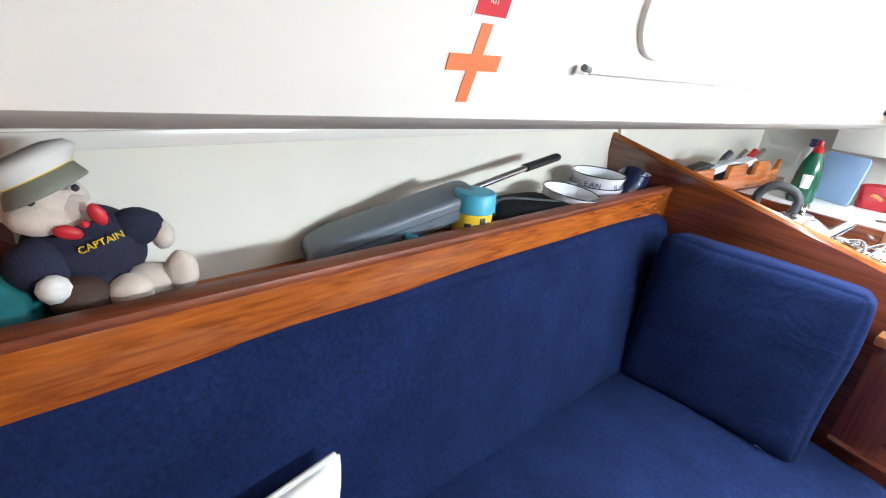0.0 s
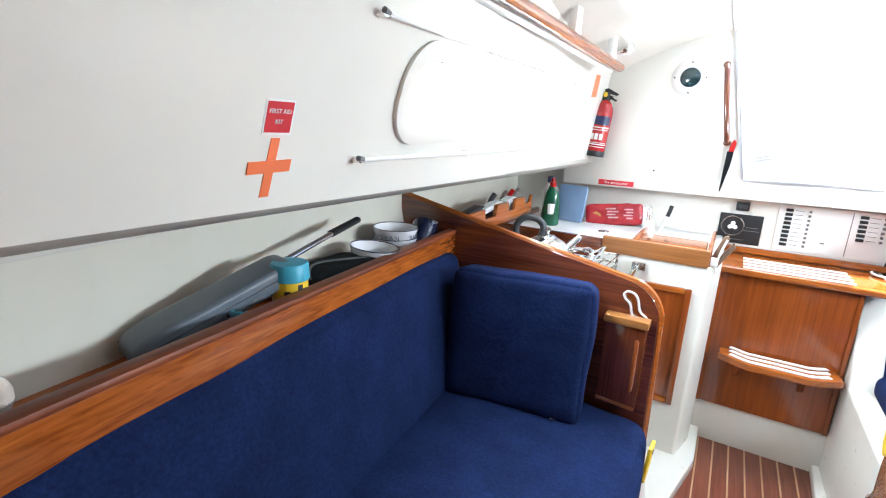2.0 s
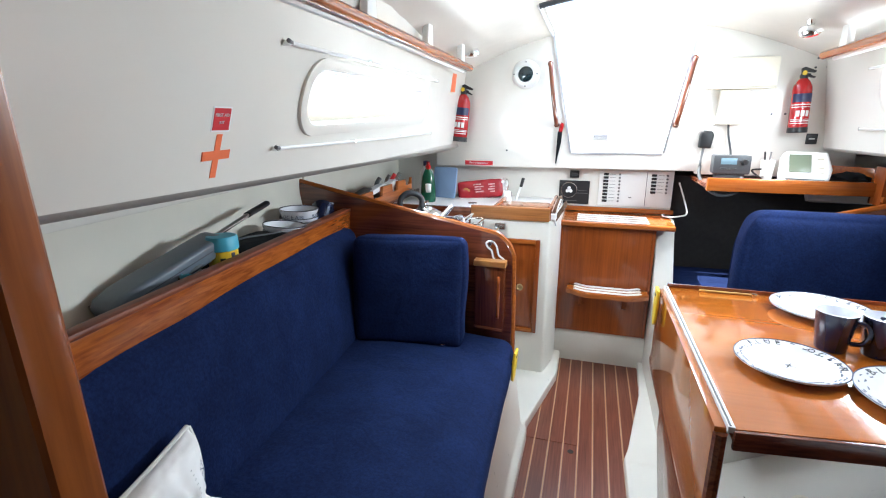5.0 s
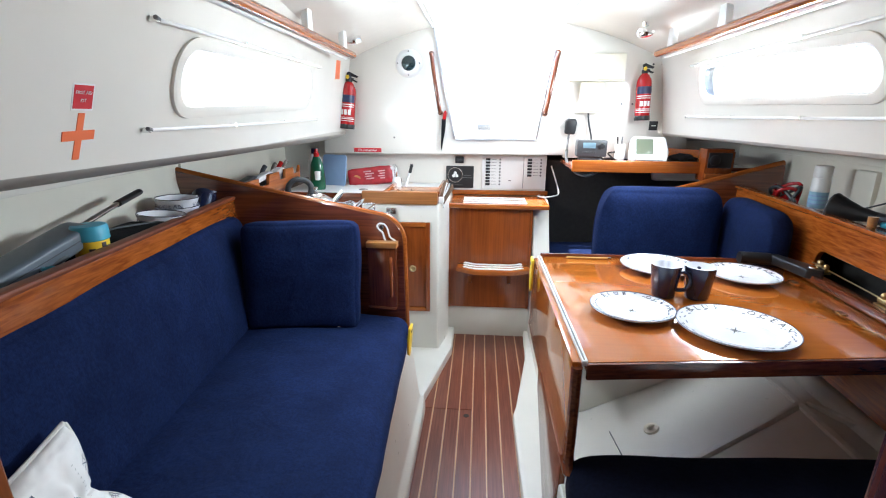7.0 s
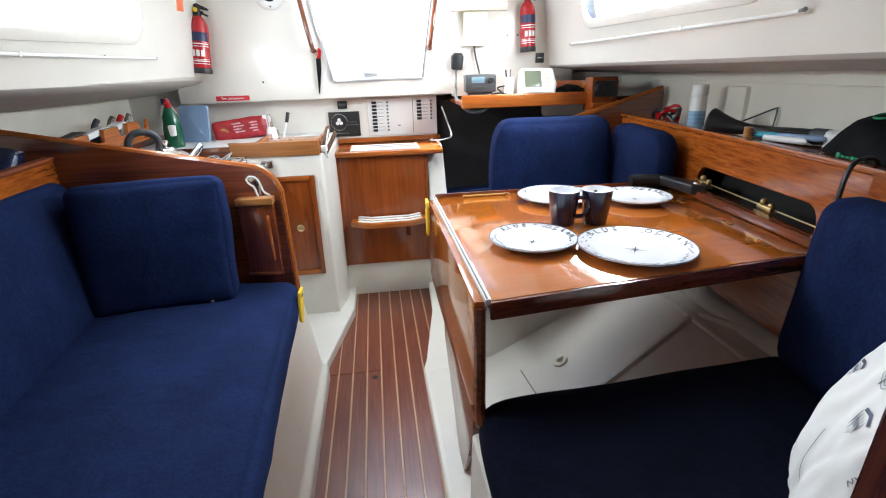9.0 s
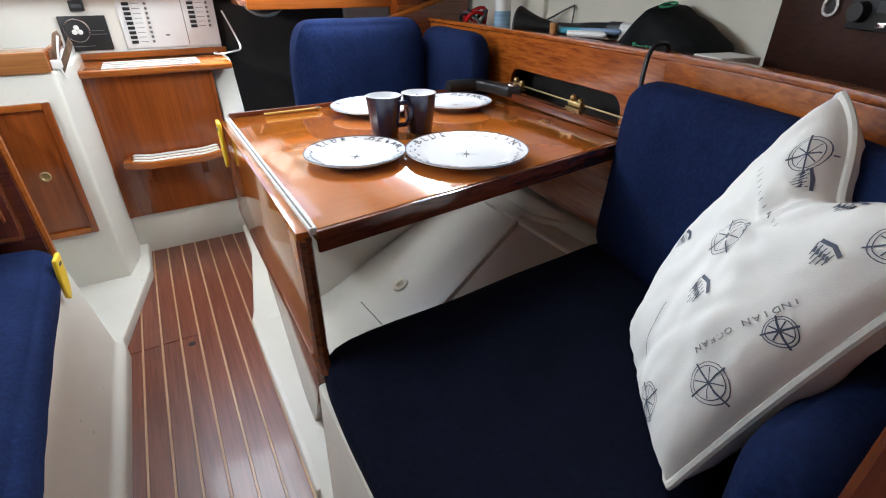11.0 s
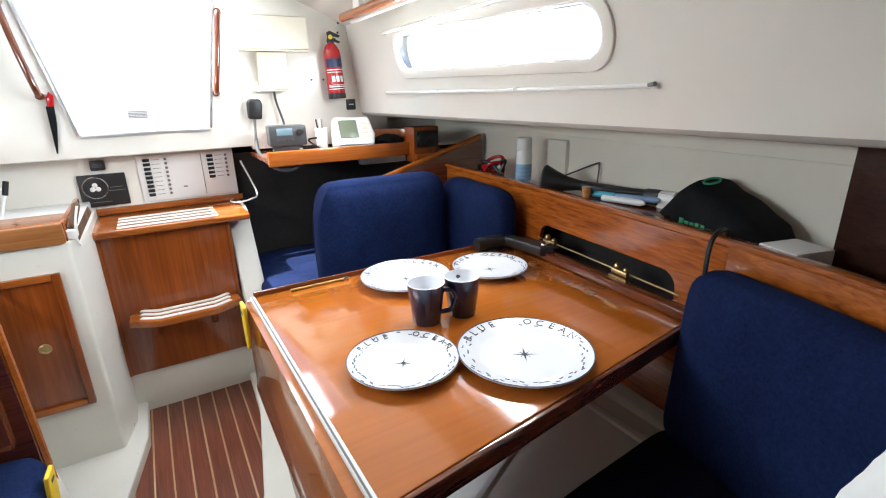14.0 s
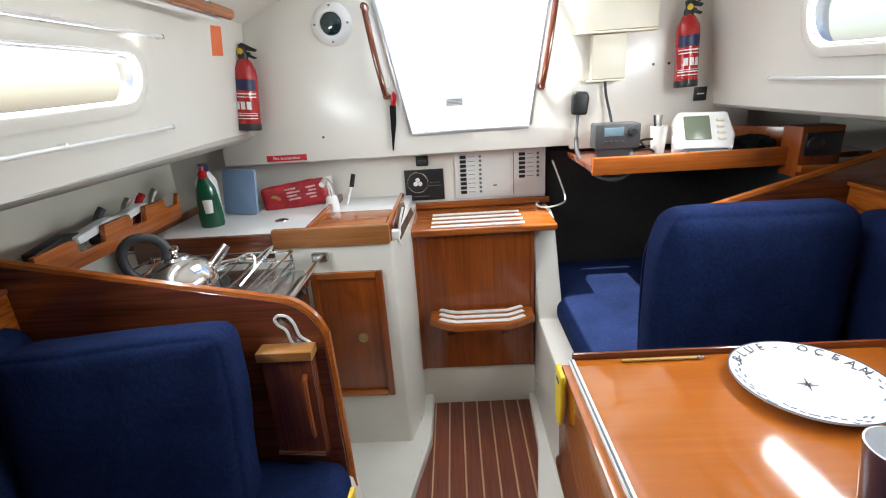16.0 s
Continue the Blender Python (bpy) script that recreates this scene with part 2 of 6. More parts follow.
def box(x0, x1, y0, y1, z0, z1, w=0.004, seg=2):
    bm = bmesh.new()
    bmesh.ops.create_cube(bm, size=1, matrix=Matrix.Translation(((x0 + x1) / 2, (y0 + y1) / 2, (z0 + z1) / 2)) @ Matrix.Diagonal((abs(x1 - x0), abs(y1 - y0), abs(z1 - z0), 1)))
    return bevel(bm, w, seg)


def prism(points, a, b, axis="y", w=0.004, seg=2):
    """An outline drawn in the two other axes (in the order x, y, z), run from a to b along one axis."""
    bm = bmesh.new()

    def at(p, d):
        return {"x": (d, p[0], p[1]), "y": (p[0], d, p[1]), "z": (p[0], p[1], d)}[axis]
    lo, hi = [bm.verts.new(at(p, a)) for p in points], [bm.verts.new(at(p, b)) for p in points]
    bm.faces.new(lo), bm.faces.new(hi[::-1])
    n = len(points)
    for i in range(n):
        bm.faces.new((lo[i], lo[(i + 1) % n], hi[(i + 1) % n], hi[i]))
    bmesh.ops.recalc_face_normals(bm, faces=bm.faces)
    return bevel(bm, w, seg)


def lathe(profile, n=32, m=None):
    """A profile of (radius, height) turned round z."""
    bm = bmesh.new()
    rings = []
    for r, z in profile:
        rings.append([bm.verts.new((0, 0, z))] if r < 1e-6 else [bm.verts.new((r * math.cos(2 * math.pi * k / n), r * math.sin(2 * math.pi * k / n), z)) for k in range(n)])
    for p, q in zip(rings, rings[1:]):
        for k in range(n):
            vs = [p[k % len(p)], p[(k + 1) % len(p)], q[(k + 1) % len(q)], q[k % len(q)]]
            vs = list(dict.fromkeys(vs))
            if len(vs) > 2:
                bm.faces.new(vs)
    if m is not None:
        bmesh.ops.transform(bm, matrix=m, verts=bm.verts)
    return bm


def smooth_path(points, steps=6):
    pts = [Vector(p) for p in points]
    out = []
    for i in range(len(pts) - 1):
        p0, p1, p2, p3 = pts[max(i - 1, 0)], pts[i], pts[i + 1], pts[min(i + 2, len(pts) - 1)]
        for s in range(steps):
            t = s / steps
            out.append(0.5 * ((2 * p1) + (p2 - p0) * t + (2 * p0 - 5 * p1 + 4 * p2 - p3) * t * t + (3 * p1 - p0 - 3 * p2 + p3) * t ** 3))
    return out + [pts[-1]]


def tube(points, r, n=10, steps=6, taper=None, smooth=True):
    """A round rod or cable along points."""
    pts = smooth_path(points, steps) if smooth and len(points) > 2 else [Vector(p) for p in points]
    bm = bmesh.new()
    rings, ref = [], None
    for i, p in enumerate(pts):
        d = (pts[min(i + 1, len(pts) - 1)] - pts[max(i - 1, 0)]).normalized()
        if ref is None:
            ref = d.orthogonal().normalized()
        ref = (ref - d * ref.dot(d)).normalized()
        q = d.cross(ref)
        rr = r if taper is None else r + (taper - r) * i / (len(pts) - 1)
        rings.append([bm.verts.new(p + rr * (math.cos(2 * math.pi * k / n) * ref + math.sin(2 * math.pi * k / n) * q)) for k in range(n)])
    for a, b in zip(rings, rings[1:]):
        for k in range(n):
            bm.faces.new((a[k], a[(k + 1) % n], b[(k + 1) % n], b[k]))
    bm.faces.new(rings[0][::-1]), bm.faces.new(rings[-1])
    return bm


def ball(c, r, scale=(1, 1, 1), n=2, rough=0.0, m=None):
    bm = bmesh.new()
    bmesh.ops.create_icosphere(bm, subdivisions=n, radius=r)
    for v in bm.verts:
        if rough:
            v.co *= 1 + rough * noise.noise(v.co * (2.2 / r))
        v.co = Vector([v.co[k] * scale[k] for k in range(3)])
    if m is not None:
        bmesh.ops.transform(bm, matrix=m, verts=bm.verts)
    bmesh.ops.translate(bm, vec=c, verts=bm.verts)
    return bm


def join(*bms):
    out = bmesh.new()
    for b in bms:
        me = bpy.data.meshes.new("tmp")
        b.to_mesh(me)
        b.free()
        out.from_mesh(me)
        bpy.data.meshes.remove(me)
    return out


def moved(bm, m):
    bmesh.ops.transform(bm, matrix=m, verts=bm.verts)
    return bm


def puff(x0, x1, y0, y1, z0, z1, r=0.03, crown=0.012, rough=0.004, cuts=7, soften=3):
    """An upholstered block: rounded edges, slightly domed faces, uneven stuffing."""
    bm = bmesh.new()
    bmesh.ops.create_cube(bm, size=2)
    bmesh.ops.subdivide_edges(bm, edges=bm.edges, cuts=cuts, use_grid_fill=True)
    h = Vector((x1 - x0, y1 - y0, z1 - z0)) / 2
    c = Vector((x0 + x1, y0 + y1, z0 + z1)) / 2
    rr = min(r, *(h * 0.98))
    for v in bm.verts:
        u = v.co.copy()
        # squeeze the outer rows towards the edges
        p = Vector([math.copysign(1 - (1 - abs(u[k])) ** 1.6, u[k]) * h[k] for k in range(3)])
        inner = Vector([max(-(h[k] - rr), min(h[k] - rr, p[k])) for k in range(3)])
        d = p - inner
        if d.length > 1e-9:
            p = inner + d.normalized() * min(rr, max(abs(d[k]) for k in range(3)))
        dome = Vector([math.copysign(1, u[k]) * (abs(u[k]) > 0.999) * crown * math.prod((1 - u[j] ** 4) for j in range(3) if j != k) for k in range(3)])
        nz = noise.noise_vector((c + p) * 7.0) * rough
        v.co = c + p + dome + nz
    for _ in range(soften):
        bmesh.ops.smooth_vert(bm, verts=bm.verts, factor=0.5, use_axis_x=True, use_axis_y=True, use_axis_z=True)
    return bm


def holed(outer, holes, thick, place):
    """A slab with openings. Points in the slab's plane, place(u, v, d) lays them into the room."""
    bm = bmesh.new()
    edges = []
    for loop in (outer, *holes):
        vs = [bm.verts.new((p[0], p[1], 0)) for p in loop]
        edges += [bm.edges.new((vs[i], vs[(i + 1) % len(vs)])) for i in range(len(vs))]
    bmesh.ops.triangle_fill(bm, edges=edges, use_beauty=True)
    faces = list(bm.faces)
    ext = bmesh.ops.extrude_face_region(bm, geom=faces)
    bmesh.ops.translate(bm, vec=(0, 0, thick), verts=[g for g in ext["geom"] if isinstance(g, bmesh.types.BMVert)])
    for v in bm.verts:
        v.co = place(*v.co)
    bmesh.ops.recalc_face_normals(bm, faces=bm.faces)
    return bm


def rounded(u0, u1, v0, v1, r, n=10):
    """The outline of a rectangle with round corners."""
    out = []
    for cx, cy, a in ((u1 - r, v1 - r, 0), (u0 + r, v1 - r, 90), (u0 + r, v0 + r, 180), (u1 - r, v0 + r, 270)):
        out += [(cx + r * math.cos(radians(a + 90 * k / n)), cy + r * math.sin(radians(a + 90 * k / n))) for k in range(n + 1)]
    return out


def letters(text, size, material, parent, m, name="lettering", depth=0.0006, align="CENTER"):
    """Flat lettering with the built-in typeface, as a mesh."""
    cu = bpy.data.curves.new(name, "FONT")
    cu.body, cu.size, cu.extrude, cu.align_x, cu.align_y, cu.resolution_u = text, size, depth, align, "CENTER", 2
    tmp = new("tmp_text", cu)
    bpy.context.view_layer.update()
    me = bpy.data.meshes.new_from_object(tmp.evaluated_get(bpy.context.evaluated_depsgraph_get()))
    bpy.data.objects.remove(tmp)
    bpy.data.curves.remove(cu)
    me.name = name
    me.transform(m)
    me.materials.clear()
    me.materials.append(material)
    ob = new(name, me)
    ob.parent = parent
    return ob


# ---- the boat's shell ----
def flare(y):
    """How far a cabin side has turned upright towards the stern, 0 to 1."""
    return max(0.0, min(1.0, (y - 1.2) / 1.05))


def port_wall(y, z, d):
    return Vector((-(0.79 + (0.33 - 0.20 * flare(y)) * (1.31 - z)) - 0.045 * flare(y) - d, y, z))


def star_wall(y, z, d):
    return Vector((0.87 + (0.33 - 0.20 * flare(y)) * (1.31 - z) + 0.03 * flare(y) + d, y, z))


def aft_y(x):
    return 2.475 - 0.05 * x


WALL = pose(0, 2.475, 0) @ Matrix.Rotation(radians(-2.0), 4, "Z") @ pose(0, -2.475, 0)     # the aft wall is a little askew
PORT_WIN, STAR_WIN = (0.845, 1.810, 1.278, 1.420, 0.064), (0.925, 1.940, 1.318, 1.440, 0.058)


def rising(points, low, high, y0=1.0):
    """Window outlines rise a little towards the stern, the lower edge more than the upper."""
    zm = sum(p[1] for p in points) / len(points)
    return [(y, z + (low if z < zm else high) * (y - y0)) for y, z in points]


RISE = {"window_1": (0.036, 0.010), "window_2": (0.020, 0.036)}
solid("wall_port", holed([(-1.7, 1.16)] + [(1.2 + 0.1 * k, 1.157) for k in range(14)] + [(2.5 - 0.1 * k, 1.62) for k in range(14)] + [(-1.7, 1.62)], [rising(rounded(*PORT_WIN), *RISE["window_1"])], 0.05, port_wall), GEL,
      "glossy cream gelcoat cabin side with a long oval window", "wall")
solid("wall_starboard", holed([(-1.7, 1.18)] + [(1.2 + 0.1 * k, 1.18) for k in range(14)] + [(2.5 - 0.1 * k, 1.62) for k in range(14)] + [(-1.7, 1.62)], [rising(rounded(*STAR_WIN), *RISE["window_2"])], 0.05, star_wall), GEL,
      "glossy cream gelcoat cabin side with a long oval window", "wall")
solid("wall_aft", prism([(-0.98, 1.045), (0.40, 1.055), (0.40, 1.04), (1.05, 1.04), (1.05, 1.66), (0.345, 1.80), (0.24, 1.143), (-0.206, 1.137), (-0.335, 1.80), (-0.98, 1.66)], 2.475, 2.525, "y", 0.006), GEL,
      "glossy cream gelcoat bulkhead round the companionway", "wall").matrix_world = WALL


def camber(x):
    return 1.765 - 0.165 * ((x - 0.03) / 0.75) ** 2


def ceiling_mesh():
    bm = bmesh.new()
    xs = [-0.8975 + 0.0525 * k for k in range(36)]
    ys = [-1.7, -1.05, -0.5, 0.0, 0.5, 1.0, 1.5, 1.80, 2.0, 2.2, 2.56]
    v = {(i, j): bm.verts.new((x, y, camber(x))) for i, x in enumerate(xs) for j, y in enumerate(ys)}
    for i in range(len(xs) - 1):
        for j in range(len(ys) - 1):
            xm, ym = (xs[i] + xs[i + 1]) / 2, (ys[j] + ys[j + 1]) / 2
            if (abs(xm - 0.005) < 0.34 and ym > 1.80):
                continue
            bm.faces.new((v[i, j], v[i + 1, j], v[i + 1, j + 1], v[i, j + 1]))
    bmesh.ops.delete(bm, geom=[q for q in bm.verts if not q.link_faces], context="VERTS")
    ext = bmesh.ops.extrude_face_region(bm, geom=list(bm.faces))
    bmesh.ops.translate(bm, vec=(0, 0, 0.05), verts=[g for g in ext["geom"] if isinstance(g, bmesh.types.BMVert)])
    return bm


solid("ceiling", ceiling_mesh(), GEL, "cream gelcoat coachroof lining with the sliding hatch open", "ceiling")


def hull_side(name, s, x_at, top):
    bm = bmesh.new()
    ys = [-1.7 + 0.25 * k for k in range(18)]
    zs = [top, 1.0, 0.85, 0.6, 0.35, 0.1, -0.15]
    v = [[bm.verts.new((s * (x_at(y) - 0.30 * max(0, 1.0 - z) ** 1.25), y, z)) for z in zs] for y in ys]
    for a, b in zip(v, v[1:]):
        for k in range(len(zs) - 1):
            bm.faces.new((a[k], a[k + 1], b[k + 1], b[k]))
    ext = bmesh.ops.extrude_face_region(bm, geom=list(bm.faces))
    bmesh.ops.translate(bm, vec=(s * 0.04, 0, 0), verts=[g for g in ext["geom"] if isinstance(g, bmesh.types.BMVert)])
    return solid(name, bm, LINER, "cream painted inside of the hull above the shelf", "hull")


def hull_port_x(y):
    return 1.085 + 0.12 * min(y, 1.55) - (0.25 * -y if y < 0 else 0)


def hull_star_x(y):
    return 1.14 + 0.115 * min(y, 2.0) - (0.25 * -y if y < 0 else 0)


hull_side("hull_port", -1, hull_port_x, 1.16)
hull_side("hull_starboard", 1, hull_star_x, 1.20)
# both undersides carry their shadow as a grey base colour
solid("side_deck_port", prism([(-0.842, 1.160), (-0.852, 1.150), (-0.90, 1.134), (-1.05, 1.107), (-1.15, 1.090), (-1.45, 1.06), (-1.45, 1.25), (-0.91, 1.25)], -1.7, 2.9, "y", 0.003), SHADE_GREY,
      "underside of the side deck, its shade put into the grey colour", "side deck")
solid("side_deck_starboard", prism([(0.915, 1.18), (0.925, 1.168), (1.10, 1.15), (1.50, 1.125), (1.50, 1.24), (0.98, 1.24)], -1.7, 2.9, "y", 0.004), SHADE_GREY,
      "underside of the side deck, its shade put into the grey colour", "side deck")


def strip(line, t, z0, z1, w=0.004):
    """A board on edge along a line of (x, y); t is its thickness to the right of the way."""
    pts = [Vector(p) for p in line]
    off = []
    for i, p in enumerate(pts):
        d = (pts[min(i + 1, len(pts) - 1)] - pts[max(i - 1, 0)]).normalized()
        off.append(p + Vector((d.y, -d.x)) * t)
    return prism([tuple(p) for p in pts] + [tuple(p) for p in off[::-1]], z0, z1, "z", w)


def along(f, y0, y1, n=8, dx=0.0):
    return [(f(y0 + (y1 - y0) * k / n) + dx, y0 + (y1 - y0) * k / n) for k in range(n + 1)]


solid("trim_port", strip(along(lambda y: -hull_port_x(y) + 0.004, 0.0, 2.4), -0.014, 1.070, 1.094, 0.003), GEL, "cream moulded seam below the side deck", "trim")
solid("trim_starboard", strip(along(lambda y: hull_star_x(y) - 0.004, 0.0, 2.2), 0.006, 1.099, 1.1025, 0.001), LINER, "thin moulded seam along the hull lining", "trim")

# floor under everything and white moulded bases
solid("floor", box(-1.3, 1.3, -1.7, 2.75, -0.06, -0.012, 0), WHITE, "white moulded cabin sole under the teak boards", "floor")
solid("settee_base_port", prism([(-0.275, -0.02), (-0.275, 0.05), (-0.30, 0.075), (-0.345, 0.40), (-1.10, 0.40), (-1.10, -0.02)], -0.02, 1.555, "y", 0.012, 3), WHITE,
      "white moulded settee base", "settee base")
solid("galley_plinth", prism([(-0.275, 1.53), (-0.288, 1.60), (-0.19, 2.07), (-0.19, 2.34), (-1.1, 2.34), (-1.1, 1.53)], -0.02, 0.045, "z", 0.012, 3), WHITE,
      "white moulded plinth before the galley", "plinth")
solid("step_riser", box(-0.26, 0.33, 2.325, 2.7, -0.02, 0.19, 0.01), WHITE, "white moulded riser under the companionway steps", "riser")
solid("galley_front", prism([(-1.15, 2.045), (-0.60, 2.045), (-0.262, 2.045), (-0.225, 2.20), (-0.225, 2.60), (-1.15, 2.60)], 0.03, 0.84, "z", 0.012, 3), WHITE,
      "white moulded galley unit with a teak door", "galley unit")
solid("bench_base_aft", prism([(1.475, -0.02), (1.475, 0.425), (2.24, 0.425), (2.26, 0.50), (2.42, 0.785), (2.47, 0.80), (2.64, 0.80), (2.64, -0.02)], 0.243, 0.335, "x", 0.010, 3), WHITE,
      "white moulded bench side beside the steps", "bench base")
solid("bench_front_aft", box(0.335, 1.16, 1.475, 1.52, -0.02, 0.425, 0.008), WHITE, "white moulded bench front under the table", "bench base")
solid("bench_floor_aft", box(0.335, 1.26, 1.52, 2.75, 0.38, 0.42, 0.0), WHITE, "white moulded bench top under the blue cushion", "bench base")
solid("settee_base_starboard", prism([(0.135, -0.02), (0.14, 0.05), (0.15, 0.40), (1.0, 0.40), (1.0, -0.02)], -0.02, 0.70, "y", 0.012, 3), WHITE,
      "white moulded settee base before the table", "settee base")
solid("footwell", prism([(0.118, -0.02), (0.122, 0.035), (0.30, 0.05), (0.40, 0.085), (0.986, 0.394), (1.15, 0.452), (1.20, -0.02)], 0.70, 1.475, "y", 0.006, 2), WHITE,
      "white moulded footwell that slopes up to the hull", "footwell")
rim = thing("footwell_hatch_rim", "raised white rim of a locker lid in the footwell", "rim")


def footwell_bar(p, q, w, h):
    """A low ridge that runs up the footwell's slope from p to q, both (x, y)."""
    at = [Vector((x, y, 0.085 + (x - 0.40) * 0.5273)) for x, y in (p, q)]
    way = at[1] - at[0]
    side = Vector((-0.466, 0, 0.885)).cross(way).normalized()
    up = way.cross(side).normalized()
    m = Matrix(((way.normalized().x, side.x, up.x, at[0].x), (way.normalized().y, side.y, up.y, at[0].y), (way.normalized().z, side.z, up.z, at[0].z), (0, 0, 0, 1)))
    if up.z < 0:
        m = m @ Matrix.Rotation(math.pi, 4, "X")
    return moved(prism([(-w, -0.004), (w, -0.004), (w * 0.55, h), (-w * 0.55, h)], 0.0, way.length, "x", min(0.006, h * 0.3)), m)


part("cross_rim", footwell_bar((0.571, 1.022), (0.988, 1.117), 0.016, 0.012), WHITE, rim)
part("short_rim", footwell_bar((0.992, 1.113), (1.033, 0.962), 0.012, 0.014), WHITE, rim)
part("lid_seam", footwell_bar((0.455, 1.302), (0.465, 1.144), 0.0025, 0.0035), RUBBER, rim, "thin dark seam of a floor lid")
part("drain_fitting", moved(join(lathe([(0, 0.014), (0.010, 0.014), (0.014, 0.007), (0.026, 0.004), (0.028, -0.004)], 20), ball((0.004, -0.006, 0.016), 0.010, (1.2, 0.8, 0.7))), pose(0.579, 1.239, 0.183, 0, -27.8, 0)), CREAMP, rim, "worn cream drain fitting")
part("long_rim", footwell_bar((0.972, 0.74), (0.972, 1.30), 0.014, 0.012), WHITE, rim)
part("screw", moved(lathe([(0, 0.002), (0.004, 0.002), (0.005, 0.0)], 10), pose(0.79, 1.473, 0.33, 90)), RUBBER, rim)
solid("footwell_ledge", prism([(1.02, 0.30), (1.02, 0.425), (1.045, 0.45), (1.25, 0.47), (1.25, 0.30)], 0.70, 1.475, "y", 0.008), WHITE, "white ledge along the hull under the table", "ledge")
solid("kerb_starboard", prism([(0.112, 0.74), (0.108, 1.50), (0.125, 1.56), (0.205, 2.02), (0.22, 2.34), (0.34, 2.34), (0.34, 0.74)], -0.02, 0.035, "z", 0.01, 3), WHITE,
      "white moulded kerb beside the sole", "kerb")

# closing pieces forward of the saloon and abaft the galley
# added wall out of view, dark so little light bounces back aft
solid("wall_forepeak", box(-1.1, 1.1, -1.30, -1.26, -0.05, 1.8, 0), MAHOG_Z, "unseen dark wooden wall added forward to hold back bounced light", "wall")
# the berth's deep shade is put into this wall's colour
solid("wall_quarter_end", box(0.33, 1.5, 2.74, 2.78, -0.05, 1.06, 0), VOID_SHADE, "end wall of the quarter berth, its shade put into a near-black colour", "wall")
solid("wall_galley_end", box(-1.5, 0.33, 2.60, 2.64, -0.05, 1.10, 0), GEL, "cream panel wall behind the galley and the steps", "wall")
solid("bridge_deck", prism([(2.53, 1.048), (2.53, 1.14), (3.4, 1.14), (3.4, 0.9), (2.65, 1.05)], -0.98, 0.395, "x", 0.004), GEL, "cream underside of the bridge deck", "deck")
solid("bridge_deck_starboard", prism([(2.51, 1.05), (2.51, 1.14), (3.4, 1.14), (3.4, 0.9), (2.75, 1.05)], 0.40, 1.5, "x", 0.004), GEL, "cream underside of the bridge deck", "deck")

# outside
solid("cockpit_floor", box(-1.3, 1.3, 3.4, 5.6, 0.55, 0.6, 0), WHITE, "white cockpit floor outside the companionway", "cockpit")
cockpit = thing("cockpit_locker", "sunlit white cockpit locker with a louvred vent", "locker", pose(0, 5.40, 0.6))
part("locker_front", box(-0.9, 0.9, 0, 0.08, 0, 0.95, 0.02), WHITE, cockpit)
vent = part("vent", box(-0.105, 0.055, -0.012, 0.002, 0.50, 0.575, 0.004), ALU, cockpit, "small aluminium louvred vent")
for k in range(5):
    part("louvre", box(-0.098, 0.048, -0.018, -0.008, 0.508 + 0.013 * k, 0.514 + 0.013 * k, 0.001), RUBBER, vent)
for s, n in ((-1, "cockpit_side_port"), (1, "cockpit_side_starboard")):
    solid(n, box(s * 0.95, s * 1.5, 2.6, 6.0, 0.9, 1.22, 0.03), WHITE, "white cockpit seat and coaming outside", "cockpit")
wbm = bmesh.new()
for x0, x1, y0, y1 in ((-400, -3.2, -400, 400), (3.2, 400, -400, 400), (-3.2, 3.2, -400, -4), (-3.2, 3.2, 8, 400)):
    wbm.faces.new([wbm.verts.new(p) for p in ((x0, y0, 0.35), (x1, y0, 0.35), (x1, y1, 0.35), (x0, y1, 0.35))])
solid("water", wbm, WATER, "calm grey harbour water around the boat", "water")

# ---- windows ----
for nm, win, place, s in (("window_1", PORT_WIN, port_wall, -1), ("window_2", STAR_WIN, star_wall, 1)):
    w = thing(nm, "long oval cabin window with a pale metal frame, bright daylight outside", "window", kind="structure")
    y0, y1, z0, z1, r = win

    def ring(g, rr, tip=RISE[nm], box_=(y0, y1, z0, z1)):
        return rising(rounded(box_[0] - g, box_[1] + g, box_[2] - g, box_[3] + g, rr), *tip)
    part("window_frame", bevel(holed(ring(0.022, r + 0.020), [ring(-0.004, r - 0.003)], -0.009, place), 0.004, 2, 50), GEL, w)
    part("inner_lip", holed(ring(-0.003, r - 0.002), [ring(-0.008, r - 0.007)], -0.006, place), PLASTIC, w)
    part("window_seal", holed(ring(-0.002, r - 0.002), [ring(-0.013, r - 0.012)], 0.022, lambda u, v, d, f=place: f(u, v, d + 0.003)), ALU, w)
    part("pane", holed(ring(0.010, r + 0.010), [], 0.006, lambda u, v, d, f=place: f(u, v, d + 0.027)), GLASS, w)

# companionway trim
cw = thing("companionway_frame", "grey metal edging round the open companionway", "trim", kind="structure")
for p, q in (((-0.335, 1.77), (-0.206, 1.137)), ((-0.206, 1.137), (0.24, 1.143)), ((0.24, 1.143), (0.342, 1.77))):
    d = Vector((q[0] - p[0], q[1] - p[1])).normalized()
    nrm = Vector((-d.y, d.x)) * 0.012
    part("edging", moved(prism([p, q, (q[0] - nrm.x, q[1] - nrm.y), (p[0] - nrm.x, p[1] - nrm.y)], 2.462, 2.474, "y", 0.002), WALL), ALU, cw)
hatch_edge = [(-0.335 + 0.0672 * k, 1.795, camber(-0.335 + 0.0672 * k) - 0.006) for k in range(11)]
part("hatch_edge", tube(hatch_edge, 0.012, 8, 1, smooth=False), DKGREY, cw, "dark rubber edge of the sliding hatch")
